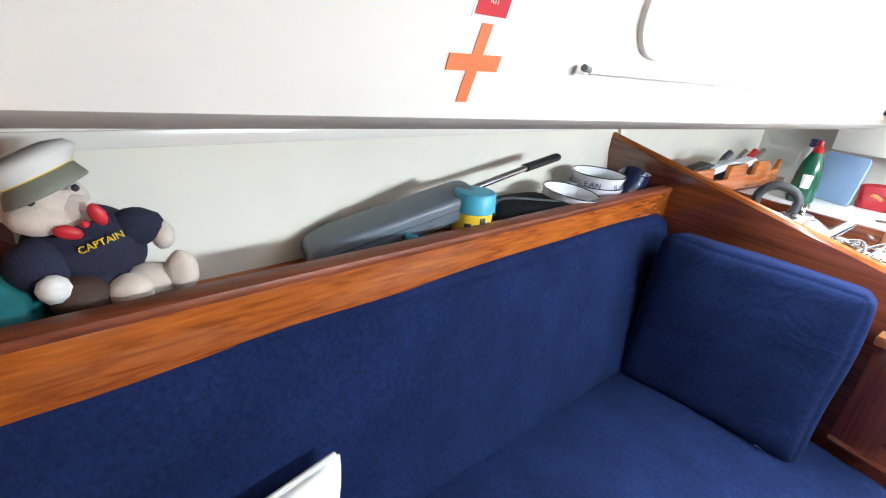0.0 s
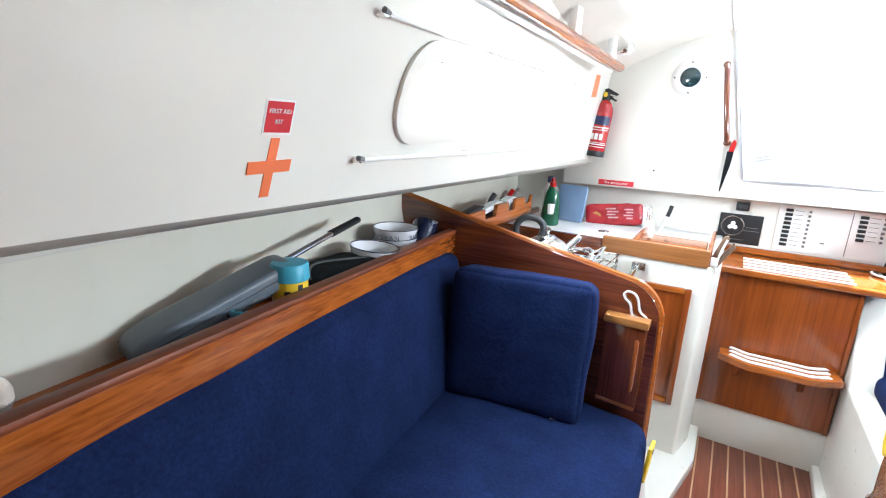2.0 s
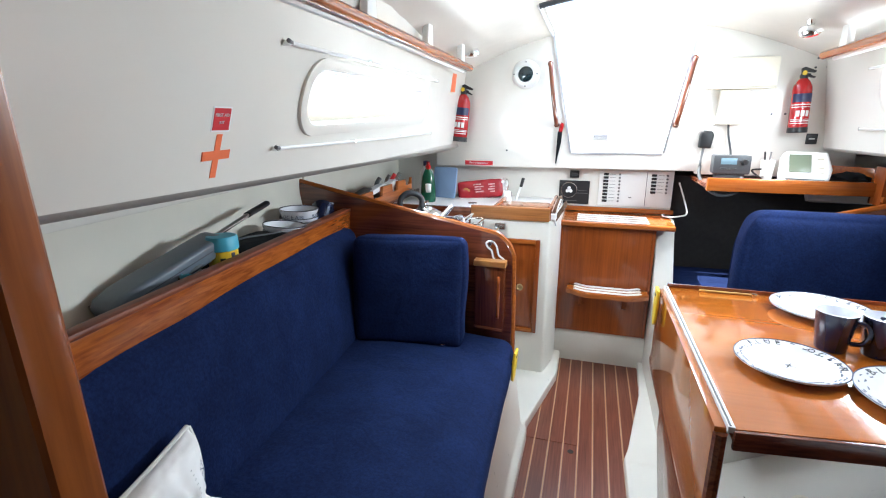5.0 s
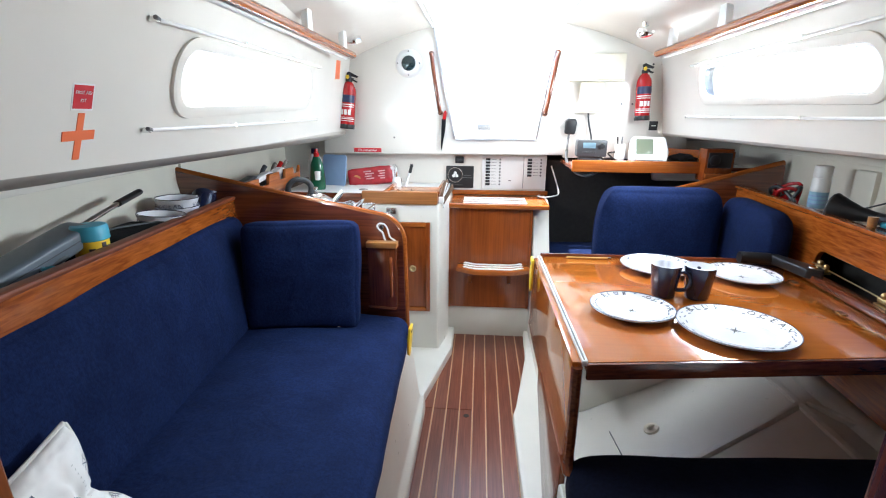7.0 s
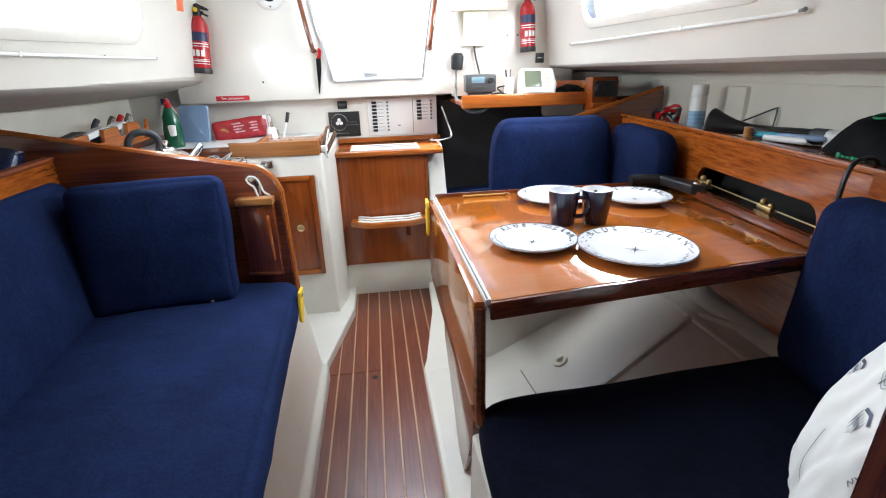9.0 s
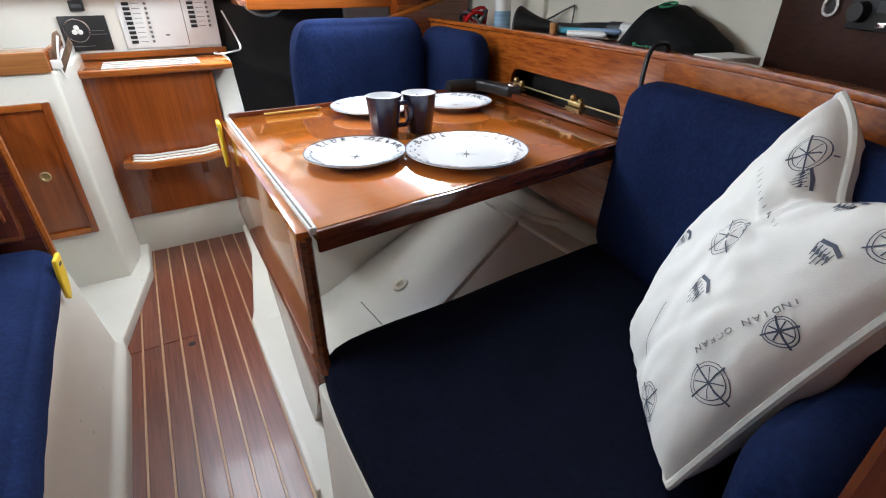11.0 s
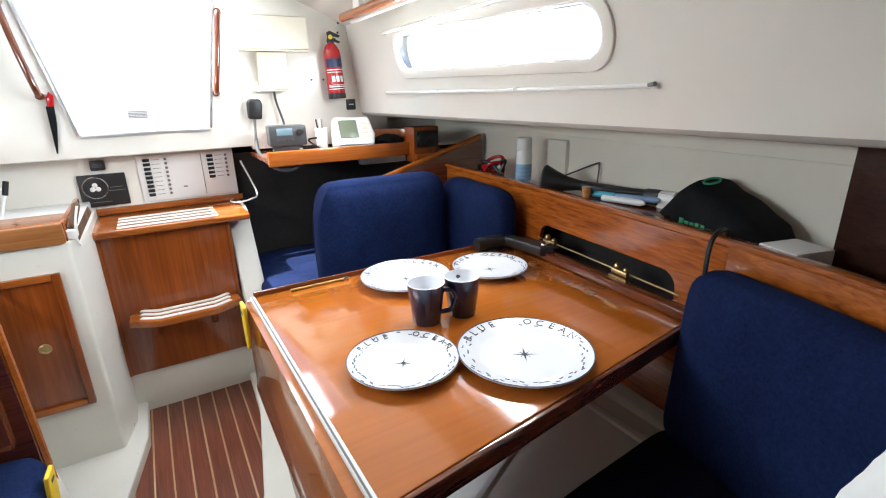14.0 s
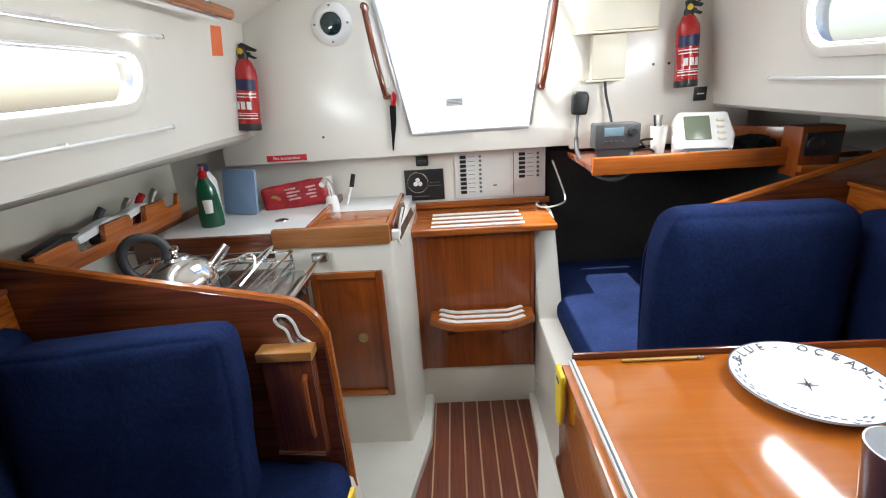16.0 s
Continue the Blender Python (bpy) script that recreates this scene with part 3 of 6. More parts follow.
for s in (-1, 1):
    part("hatch_side", tube([(s * 0.337, 1.80, camber(s * 0.337) - 0.004), (s * 0.337, 2.46, camber(s * 0.337) - 0.004)], 0.008, 8, smooth=False), ALU, cw)

# ---- forward bulkhead with the opening that the walk begins at ----
solid("bulkhead_forward_port", prism([(-1.30, -0.02), (-0.43, -0.02), (-0.425, 0.9), (-0.445, 1.35), (-0.40, 1.60), (-0.33, 1.72), (-0.72, 1.62), (-0.86, 1.12), (-1.2, 1.10)], -0.035, 0.0, "y", 0.008, 3), wood("worn_bulkhead_teak", (0.23, 0.056, 0.010), (0.38, 0.105, 0.018), 2, coat=0.35, rough=0.3),
      "varnished wooden bulkhead post with worn edge", "bulkhead")
solid("bulkhead_forward_starboard", prism([(1.30, -0.02), (0.20, -0.02), (0.20, 0.9), (0.21, 1.35), (0.20, 1.60), (0.10, 1.74), (0.77, 1.62), (0.95, 1.16), (1.25, 1.14)], -0.035, 0.0, "y", 0.008, 3), MAHOG_Z,
      "varnished wooden bulkhead post", "bulkhead")


# ---- port side: ledge, settee, partition ----
def port_ledge_x(y):
    return -0.865 - 0.112 * y


solid("ledge_port", strip([(port_ledge_x(y), y) for y in (0.0, 0.4, 0.8, 1.2, 1.52)], -0.022, 0.845, 0.936, 0.004), TEAK, "varnished teak board along the shelf", "ledge")
solid("ledge_cap_port", strip([(port_ledge_x(y) + 0.006, y) for y in (0.0, 0.4, 0.8, 1.2, 1.52)], -0.034, 0.936, 0.95, 0.006), wood("worn_mahogany_cap", (0.10, 0.022, 0.008), (0.25, 0.062, 0.018), 1, rough=0.42, coat=0.0), "dark rounded cap of the shelf board", "ledge")
solid("shelf_port", prism([(-0.885, 0.0), (-1.05, 1.52), (-1.28, 1.52), (-1.10, 0.0)], 0.85, 0.868, "z", 0.0), TEAK, "varnished wooden shelf behind the settee", "shelf")

settee = thing("settee_port", "long settee with dark blue corduroy cushions", "settee", pose(-0.6, 0.77, 0.40))
bm = puff(-1.0, -0.30, 0.01, 1.51, 0.385, 0.485, 0.045, 0.012, 0.006, 35)
for v in bm.verts:
    if v.co.x > -0.7:
        k = (v.co.x + 0.7) / 0.4
        v.co.x += (0.011 - 0.050 * (v.co.y - 0.5)) * k
        v.co.z -= 0.018 * k * k
        v.co.z += 0.0035 * k * math.sin(46 * v.co.y + 9 * v.co.x) * max(0.0, 1 - abs(v.co.y - 0.75) / 0.45)
bm.transform(pose(0.6, -0.77, -0.40))
seat = part("seat", bm, BLUE, settee, smooth=80)
bm = puff(-0.09, 0.0, 0.02, 1.50, 0.47, 0.872, 0.030, 0.012, 0.006, 27, 2)
for v in bm.verts:
    v.co.x += -0.795 - 0.088 * v.co.y - 0.185 * (v.co.z - 0.49)
bm.transform(pose(0.6, -0.77, -0.40))
part("backrest", bm, BLUE, settee, smooth=80)

cush = thing("seat_cushion", "square dark blue corduroy cushion leaning on the partition", "cushion", pose(-0.905, 1.262, 0.492, -8, 0, 9))
part("cover", puff(0, 0.405, 0, 0.110, 0, 0.392, 0.020, 0.009, 0.006, 23, 2), BLUE, cush, smooth=80)
part("piping", tube([(0.40, 0.012, 0.03), (0.40, 0.012, 0.365)], 0.004, 6, smooth=False), BLUE, cush)
part("zip_pull", box(0.33, 0.345, -0.012, -0.004, 0.004, 0.012, 0.002), CHROME, cush, "small metal zip pull")

arc = [(-0.47 + 0.112 * math.sin(radians(a)), 0.776 + 0.112 * math.cos(radians(a))) for a in range(10, 91, 10)]
outline = [(-1.30, 0.03), (-1.30, 1.052)] + arc + [(-0.352, 0.5), (-0.345, 0.05), (-0.345, 0.03)]
slot = [(-0.462, 0.842), (-0.452, 0.852), (-0.432, 0.848), (-0.420, 0.83), (-0.412, 0.80), (-0.395, 0.786), (-0.386, 0.776), (-0.392, 0.766), (-0.415, 0.770), (-0.432, 0.786), (-0.440, 0.815), (-0.455, 0.828)]
part_port = thing("partition_port", "dark varnished mahogany partition between settee and galley", "partition", kind="structure")
part("panel", bevel(holed(outline, [slot], 0.026, lambda u, v, d: Vector((u, 1.52 + d, v))), 0.003, 1, 60), MAHOG, part_port)
cap = [(-1.28, 1.516, 1.05), (-0.9, 1.516, 0.972), (-0.47, 1.516, 0.888)] + [(p[0], 1.516, p[1]) for p in arc[1:]] + [(-0.352, 1.516, 0.5), (-0.346, 1.516, 0.05)]
part("edge_cap", moved(tube([(x, 0, z) for x, y, z in cap], 0.012, 8, 3), pose(0, 1.533, 0)), TEAK_X, part_port, "paler rounded wooden edge")
part("handhold_rim", tube([(u, 1.519, v) for u, v in slot + slot[:1]], 0.0035, 6, 3), PLASTIC, part_port, "white rim of the curved handhold")
pocket = thing("magazine_pocket", "varnished wooden pocket fixed to the partition", "pocket", pose(-0.455, 1.518, 0.50))
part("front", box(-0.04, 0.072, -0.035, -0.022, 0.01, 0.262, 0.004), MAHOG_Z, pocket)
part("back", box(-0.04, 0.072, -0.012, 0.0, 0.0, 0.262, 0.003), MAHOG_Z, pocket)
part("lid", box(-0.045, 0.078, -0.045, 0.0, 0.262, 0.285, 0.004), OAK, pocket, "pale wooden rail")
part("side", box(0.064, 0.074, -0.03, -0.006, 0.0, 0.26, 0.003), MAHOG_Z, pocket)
part("handle", tube([(0.052, -0.034, 0.06), (0.054, -0.050, 0.08), (0.054, -0.050, 0.20), (0.052, -0.034, 0.22)], 0.007, 8, 4), TEAK_Z, pocket)
part("foot_rail", tube([(-0.04, -0.03, 0.012), (0.07, -0.03, 0.004)], 0.010, 8), MAHOG, pocket)

# ---- galley ----
gd = thing("galley_door", "teak framed locker door with a brass finger ring", "door", pose(-0.425, 2.045, 0.505))
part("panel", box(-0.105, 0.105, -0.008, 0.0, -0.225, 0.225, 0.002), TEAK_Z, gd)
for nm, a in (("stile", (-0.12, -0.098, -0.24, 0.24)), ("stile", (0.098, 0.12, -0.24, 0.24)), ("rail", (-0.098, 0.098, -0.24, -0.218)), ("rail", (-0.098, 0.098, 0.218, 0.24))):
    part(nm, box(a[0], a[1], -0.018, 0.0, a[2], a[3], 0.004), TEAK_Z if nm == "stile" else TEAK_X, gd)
ring = lathe([(0.006, 0), (0.016, 0), (0.018, 0.004), (0.013, 0.007), (0.009, 0.004), (0.009, 0.001), (0.0, 0.001)], 20, pose(0.03, -0.008, -0.005, 90))
part("finger_ring", ring, BRASS, gd, "brass finger ring")
solid("galley_worktop", box(-1.15, -0.24, 2.06, 2.60, 0.84, 0.868, 0.004), PLASTIC, "pale grey laminate worktop", "worktop")
fid = thing("galley_fiddle", "varnished wooden rail along the worktop edge", "fiddle rail", pose(-0.45, 2.05, 0.835))
part("front_rail", box(-0.20, 0.182, -0.016, 0.010, 0.0, 0.064, 0.006), wood("worn_teak_rail", (0.20, 0.070, 0.018), (0.37, 0.145, 0.040), 0, rough=0.4, coat=0.1), fid)
part("cooker_rail", box(-0.66, -0.201, -0.012, 0.010, -0.03, 0.050, 0.004), MAHOG, fid)
part("side_rail", box(-0.68, -0.66, -0.012, 0.52, 0.02, 0.060, 0.004), MAHOG_Y, fid)
part("end_rail", box(0.17, 0.186, 0.0, 0.46, 0.0, 0.064, 0.005), TEAK, fid)
lid = thing("sink_cover", "varnished wooden board over the sink", "sink cover", pose(-0.40, 2.16, 0.868))
part("board", box(-0.13, 0.115, -0.09, 0.12, 0.0, 0.022, 0.008), TEAK_X, lid)
part("rail", box(-0.145, -0.130, -0.09, 0.40, 0.0, 0.03, 0.004), TEAK, lid)
bracket = thing("worn_bracket", "worn grey-brown wooden fork with a white cord beside the steps", "bracket", pose(-0.25, 2.10, 0.84))
WORN = wood("weathered_bracket_wood", (0.13, 0.075, 0.045), (0.24, 0.15, 0.095), 2, rough=0.6, coat=0.0)
part("front_arm", moved(prism([(-0.011, -0.02), (0.011, -0.02), (0.013, 0.105), (0.002, 0.122), (-0.010, 0.110)], -0.010, 0.010, "y", 0.004), pose(-0.012, 0, 0, 0, 18, 0)), WORN, bracket)
part("back_arm", moved(prism([(-0.010, -0.02), (0.010, -0.02), (0.010, 0.085), (-0.008, 0.100)], -0.009, 0.009, "y", 0.004), pose(0.006, 0.020, 0.0, 0, 30, 0)), WORN, bracket)
part("cord", tube([(0.026, -0.012, 0.10), (0.012, -0.016, 0.05), (0.004, -0.014, 0.0), (0.010, -0.012, -0.03)], 0.004, 6), PLASTIC, bracket, "white cord")
solid("galley_back_wall", box(-1.30, -1.26, 1.55, 2.62, 0.4, 1.12, 0), LINER, "cream hull lining behind the galley", "wall")

# ---- companionway steps ----
steps = thing("companionway_steps", "varnished teak companionway steps with white grip strips", "steps", pose(0.0, 2.31, 0.185))
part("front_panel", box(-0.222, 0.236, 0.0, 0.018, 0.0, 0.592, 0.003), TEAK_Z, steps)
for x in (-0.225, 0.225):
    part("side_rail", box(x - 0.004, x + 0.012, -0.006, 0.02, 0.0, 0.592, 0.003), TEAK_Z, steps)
top = part("top_tread", box(-0.29, 0.318, -0.04, 0.29, 0.590, 0.618, 0.010, 3), TEAK_X, steps)
for k in range(4):
    part("grip_strip", box(-0.15, 0.20, -0.022 + 0.056 * k, 0.003 + 0.056 * k, 0.6185, 0.6215, 0.0008), STRIP, top)
curve = [(-0.175 + 0.4 * k / 12, -0.080 - 0.055 * min(1.0, 1.5 * math.sin(math.pi * k / 12))) for k in range(13)]
bm = prism([(-0.175, 0.0)] + curve + [(0.225, 0.0)], 0.248, 0.270, "z", 0.006)
low = part("lower_tread", bm, TEAK_X, steps)
for k in range(3):
    pts = [(x, y + 0.010 + 0.040 * k, 0.2715) for x, y in curve[1:-1]]
    bm = strip([(p[0], p[1]) for p in pts], -0.019, 0.2705, 0.2745, 0.0008)
    part("grip_strip", bm, STRIP, low)
part("nosing", strip([(x, y) for x, y in curve], 0.006, 0.244, 0.270, 0.003), TEAK_X, low)
for x in (-0.10, 0.12):
    part("bracket", prism([(-0.045, 0.246), (0.0, 0.246), (0.0, 0.15), (-0.012, 0.16)], x - 0.012, x + 0.012, "x", 0.003), TEAK_Z, low)

# ---- starboard: ledge, settee, table ----
star_line = [(0.70, 0.0), (0.80, 0.15), (0.895, 0.33), (0.955, 0.50), (0.995, 0.70), (1.02, 0.90), (1.055, 1.20), (1.095, 1.60), (1.135, 2.03)]


def star_ledge_x(y):
    return float(np.interp(y, [p[1] for p in star_line], [p[0] for p in star_line]))


def board_point(u, v, d):
    x0, x1 = star_ledge_x(0.62), star_ledge_x(2.03)
    f = (u - 0.62) / (2.03 - 0.62)
    return Vector((x0 + (x1 - x0) * f + 0.006 + d, u, v))


cut = rounded(0.80, 1.325, 0.735, 0.845, 0.04, 6)
solid("backboard_starboard", bevel(holed([(0.62, 0.60), (2.03, 0.60), (2.03, 0.945), (0.62, 0.945)], [cut], 0.02, board_point), 0.002, 1, 60), TEAK, "varnished teak board with a rounded opening behind the table", "board")
solid("backboard_forward", strip([p for p in star_line if p[1] <= 0.71], 0.02, 0.60, 0.945, 0.003), TEAK, "varnished teak board behind the settee", "board")
solid("ledge_cap_starboard", strip([(x - 0.006, y) for x, y in star_line], 0.036, 0.945, 0.96, 0.006), TEAK, "rounded varnished cap of the shelf board", "ledge")
solid("shelf_starboard", prism([(x + 0.02, y) for x, y in star_line] + [(1.40, 2.03), (1.30, 1.0), (1.14, 0.0)], 0.872, 0.888, "z", 0.0), TEAK, "varnished wooden shelf behind the table", "shelf")
# near-black block paints the shade seen through the board's opening
solid("locker_back_shade", prism([(x + 0.10, y) for x, y in star_line if y > 0.45] + [(1.30, 2.03), (1.14, 0.5)], 0.60, 0.87, "z", 0.0), VOID_SHADE, "near-black block painted as the shade inside the locker behind the board", "locker inside")

ssettee = thing("settee_starboard", "settee with dark navy blue cushions before the table", "settee", pose(0.55, 0.36, 0.40))
bm = puff(0.155, 0.97, 0.03, 0.69, 0.395, 0.512, 0.05, 0.010, 0.006, 13)
for v in bm.verts:
    if v.co.y > 0.36:
        v.co.y += 0.07 * (v.co.x - 0.25) * (v.co.y - 0.36) / 0.33
bm.transform(pose(-0.55, -0.36, -0.40))
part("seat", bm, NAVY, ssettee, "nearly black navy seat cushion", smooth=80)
bm = puff(0.0, 0.10, 0.04, 0.718, 0.49, 0.90, 0.045, 0.012, 0.006, 13)
for v in bm.verts:
    v.co.x += star_ledge_x(min(v.co.y, 0.75)) - 0.105 - 0.05 * max(0, 0.45 - v.co.y) + 0.05 * (v.co.z - 0.7)
bm.transform(pose(-0.55, -0.36, -0.40))
part("backrest", bm, BLUE, ssettee, smooth=80)
bm = puff(0.43, 0.80, 0.0, 0.09, 0.49, 0.715, 0.045, 0.012, 0.006, 11)
bm.transform(pose(-0.55, -0.345, -0.40))
part("end_backrest", bm, BLUE, ssettee, smooth=80)

table = thing("saloon_table", "glossy varnished saloon table with its side leaf folded down", "table", pose(0.6, 1.04, 0.76))
T = pose(-0.6, -1.04, -0.76)
part("tabletop", moved(prism([(0.178, 0.642), (0.99, 0.742), (1.045, 1.44), (0.170, 1.437)], 0.732, 0.760, "z", 0.004), T), TABLE, table)
part("front_edge", moved(strip([(0.175, 0.640), (0.988, 0.741)], 0.010, 0.722, 0.760, 0.004), T), MAHOG, table, "dark mahogany lipping")
part("back_edge", moved(strip([(1.045, 1.44), (0.172, 1.438)], 0.010, 0.726, 0.772, 0.004), T), MAHOG, table, "dark mahogany lipping")
part("hinge_strip", moved(strip([(0.1745, 1.436), (0.1795, 0.642)], 0.012, 0.750, 0.7625, 0.0015), T), PLASTIC, table, "white metal hinge strip")
part("hinge_groove", moved(strip([(0.1685, 1.432), (0.1735, 0.646)], 0.003, 0.752, 0.7640, 0.0004), T), RUBBER, table, "dark groove of the hinge")
leaf = part("drop_leaf", moved(prism([(0.648, 0.756), (1.428, 0.756), (1.425, 0.53), (1.40, 0.475), (0.70, 0.475), (0.648, 0.52)], 0.147, 0.169, "x", 0.004), T), TABLE, table)
part("leaf_edge", moved(tube([(0.158, 1.426, 0.745), (0.158, 1.425, 0.53), (0.158, 1.40, 0.473), (0.158, 0.70, 0.473), (0.158, 0.650, 0.52), (0.158, 0.646, 0.745)], 0.0125, 8, 4), T), MAHOG_Y, leaf, "dark rounded lipping")
part("gate_leg", moved(prism([(0.80, 0.50), (1.30, 0.50), (1.30, 0.30), (1.02, 0.04), (0.94, 0.035), (0.80, 0.30)], 0.172, 0.190, "x", 0.004), T), MAHOG_Y, table)
part("side_support", moved(strip([(0.985, 0.748), (1.032, 1.42)], 0.02, 0.492, 0.732, 0.003), T), TEAK, table, "reddish varnished board under the outer edge")
part("hinge_board", moved(prism([(0.955, 0.738), (0.99, 0.742), (1.035, 1.34), (1.0, 1.34)], 0.7615, 0.786, "z", 0.004), T), MAHOG_Y, table)
part("underframe", moved(prism([(0.21, 0.70), (0.25, 0.70), (0.25, 1.40), (0.21, 1.40)], 0.70, 0.732, "z", 0.003), T), MAHOG_Y, table)

# ---- quarter berth and chart table ----
bench = thing("berth_cushion", "flat blue corduroy cushion on the quarter berth beside the steps", "cushion", pose(0.74, 2.0, 0.42))
bm = puff(0.325, 1.10, 1.47, 2.72, 0.405, 0.505, 0.04, 0.010, 0.006, 13)
bm.transform(pose(-0.74, -2.0, -0.42))
part("cushion", bm, BLUE, bench, smooth=80)
backr = thing("upright_cushion", "rounded dark blue corduroy cushion standing on the quarter berth", "cushion", pose(0.70, 1.75, 0.50, 0, 0, 0))
bm = puff(-0.25, 0.235, -0.055, 0.055, 0.0, 0.472, 0.04, 0.012, 0.005, 21)
for v in bm.verts:      # rounded upper corners
    if v.co.z > 0.32:
        k = (v.co.z - 0.32) / 0.168
        lim = 0.25 - 0.085 * (1 - math.sqrt(max(0, 1 - min(1, k) ** 2)))
        v.co.x = max(-lim - 0.01, min(lim, v.co.x))
for _ in range(3):
    bmesh.ops.smooth_vert(bm, verts=bm.verts, factor=0.5, use_axis_x=True, use_axis_y=True, use_axis_z=True)
part("cover", bm, BLUE, backr, smooth=80)
part("piping", tube([(-0.245, 0.052, 0.04), (-0.25, 0.052, 0.34), (-0.20, 0.052, 0.435), (-0.12, 0.052, 0.466), (0.12, 0.052, 0.466), (0.19, 0.052, 0.435), (0.232, 0.052, 0.34), (0.23, 0.052, 0.04)], 0.004, 6), BLUE, backr)
sidec = thing("side_cushion", "dark blue corduroy cushion against the hull side", "cushion", pose(1.0, 1.60, 0.50, 0, 0, -5.5))
part("cover", puff(-0.045, 0.055, -0.20, 0.22, 0.0, 0.435, 0.04, 0.012, 0.005, 11), BLUE, sidec, smooth=80)

ppart = thing("partition_starboard", "varnished wooden partition beside the chart table", "partition", kind="structure")
part("panel", prism([(0.62, 0.52), (0.62, 0.86), (1.33, 1.062), (1.34, 1.04), (1.34, 0.52)], 2.03, 2.055, "y", 0.004), MAHOG, ppart)
part("edge_cap", tube([(0.62, 2.042, 0.862), (1.335, 2.042, 1.064)], 0.014, 8), TEAK_X, ppart)

nav = thing("chart_table", "varnished chart table shelf with a pale wooden lip", "chart table", pose(0.72, 2.13, 1.0))
part("top", box(-0.33, 0.55, 0.0, 0.36, 0.012, 0.030, 0.002), MAHOG, nav)
part("front_lip", box(-0.33, 0.30, -0.018, 0.004, 0.0, 0.058, 0.006), TEAK_X, nav)
part("back_board", moved(box(-0.18, 0.16, 0.0, 0.012, 0.03, 0.105, 0.003), pose(0.33, 0.12, 0, 0, 0, -50)), TEAK_X, nav)
# added near-black sheet for the shade below the chart table
part("shade_sheet", box(-0.385, 0.60, 0.50, 0.52, -0.58, 0.012, 0), VOID_SHADE, nav, "near-black sheet added as the shade under the shelf")

# ---- fittings on the cabin sides ----
for place, (ya, za), (yb, zb), nm in ((port_wall, (0.752, 1.228), (1.93, 1.243), "curtain_rod"), (port_wall, (0.725, 1.450), (1.90, 1.466), "curtain_rod"),
                                      (star_wall, (0.82, 1.264), (2.09, 1.266), "curtain_rod"), (star_wall, (0.78, 1.478), (2.02, 1.482), "curtain_rod")):
    rod = thing(nm, "thin white metal curtain rod on the cabin side", "curtain rod", group="curtain rods")
    part("rail", tube([place(ya, za, -0.013), place((ya + yb) / 2, (za + zb) / 2 - 0.002, -0.013), place(yb, zb, -0.013)], 0.0045, 8, 4), PLASTIC, rod)
    for t in (0.0, 0.33, 0.66, 1.0):
        y, z = ya + (yb - ya) * t, za + (zb - za) * t
        part("bracket", tube([place(y, z, -0.016), place(y, z, 0.002)], 0.006, 8), CHROME, rod)
    part("end_hook", tube([place(ya - 0.006, za + 0.003, -0.015), place(ya + 0.012, za, -0.012)], 0.0050, 8), RUBBER, rod, "dark worn end hook")

for s, xr in ((-1, -0.685), (1, 0.735)):
    hr = thing("handrail", "varnished teak handrail under the coachroof", "handrail", group="handrails")
    z0 = camber(xr) - 0.075
    part("bar", moved(tube([(0, 0.35, 0), (0, 1.2, 0.004), (0, 2.12, 0.0)], 0.016, 10, 4), pose(xr, 0, z0)), TEAK, hr)
    part("second_bar", moved(tube([(0, 0.35, 0), (0, 1.2, 0.004), (0, 2.10, 0.0)], 0.009, 8, 4), pose(xr + s * 0.030, 0, z0 - 0.014)), PLASTIC, hr, "white pipe beside the rail")
    for y in (0.55, 1.02, 1.50, 1.95):
        part("stand_off", prism([(y - 0.03, z0 + 0.005), (y + 0.03, z0 + 0.005), (y + 0.022, z0 + 0.085), (y - 0.022, z0 + 0.085)], xr - 0.012, xr + 0.012, "x", 0.004), PLASTIC, hr)
for nm, c, lens, lab in (("reading_lamp", (-0.675, 2.10, 1.600), PLASTIC, "round chrome reading lamp"), ("warning_lamp", (0.625, 1.96, 1.607), RED, "round chrome lamp with a red lens")):
    lp = thing(nm, lab, "lamp", pose(*c, 12, 0 if c[0] < 0 else -14, 0))
    part("housing", lathe([(0, 0.045), (0.012, 0.045), (0.014, 0.03), (0.030, 0.026), (0.038, 0.012), (0.038, -0.004), (0.032, -0.008)], 24), CHROME, lp)
    part("lens", lathe([(0.032, -0.006), (0.024, -0.014), (0.0, -0.018)], 24), lens, lp)

# stickers
aid = thing("first_aid_sign", "red first aid kit sticker with white letters", "sign")
part("border", holed([(0.551, 1.2685), (0.601, 1.2685), (0.601, 1.316), (0.551, 1.316)], [], -0.0008, port_wall), PLASTIC, aid)
part("plate", holed([(0.554, 1.2715), (0.598, 1.2715), (0.598, 1.313), (0.554, 1.313)], [], -0.0014, port_wall), REDP, aid)


def on_port(y, z, lift=0.0016):
    o = port_wall(y, z, -lift)
    up = Vector((0.33, 0, 1)).normalized()
    right = Vector((0, 1, 0))
    return Matrix((( right.x, up.x, right.cross(up).x, o.x), (right.y, up.y, right.cross(up).y, o.y), (right.z, up.z, right.cross(up).z, o.z), (0, 0, 0, 1)))


letters("FIRST AID", 0.0088, PLASTIC, aid, on_port(0.576, 1.300))
letters("KIT", 0.0088, PLASTIC, aid, on_port(0.576, 1.286))
cross = thing("orange_cross", "orange tape cross stuck on the cabin side", "sign")
part("upright", holed([(0.565, 1.178), (0.581, 1.178), (0.584, 1.264), (0.569, 1.264)], [], -0.0012, port_wall), ORANGE, cross)
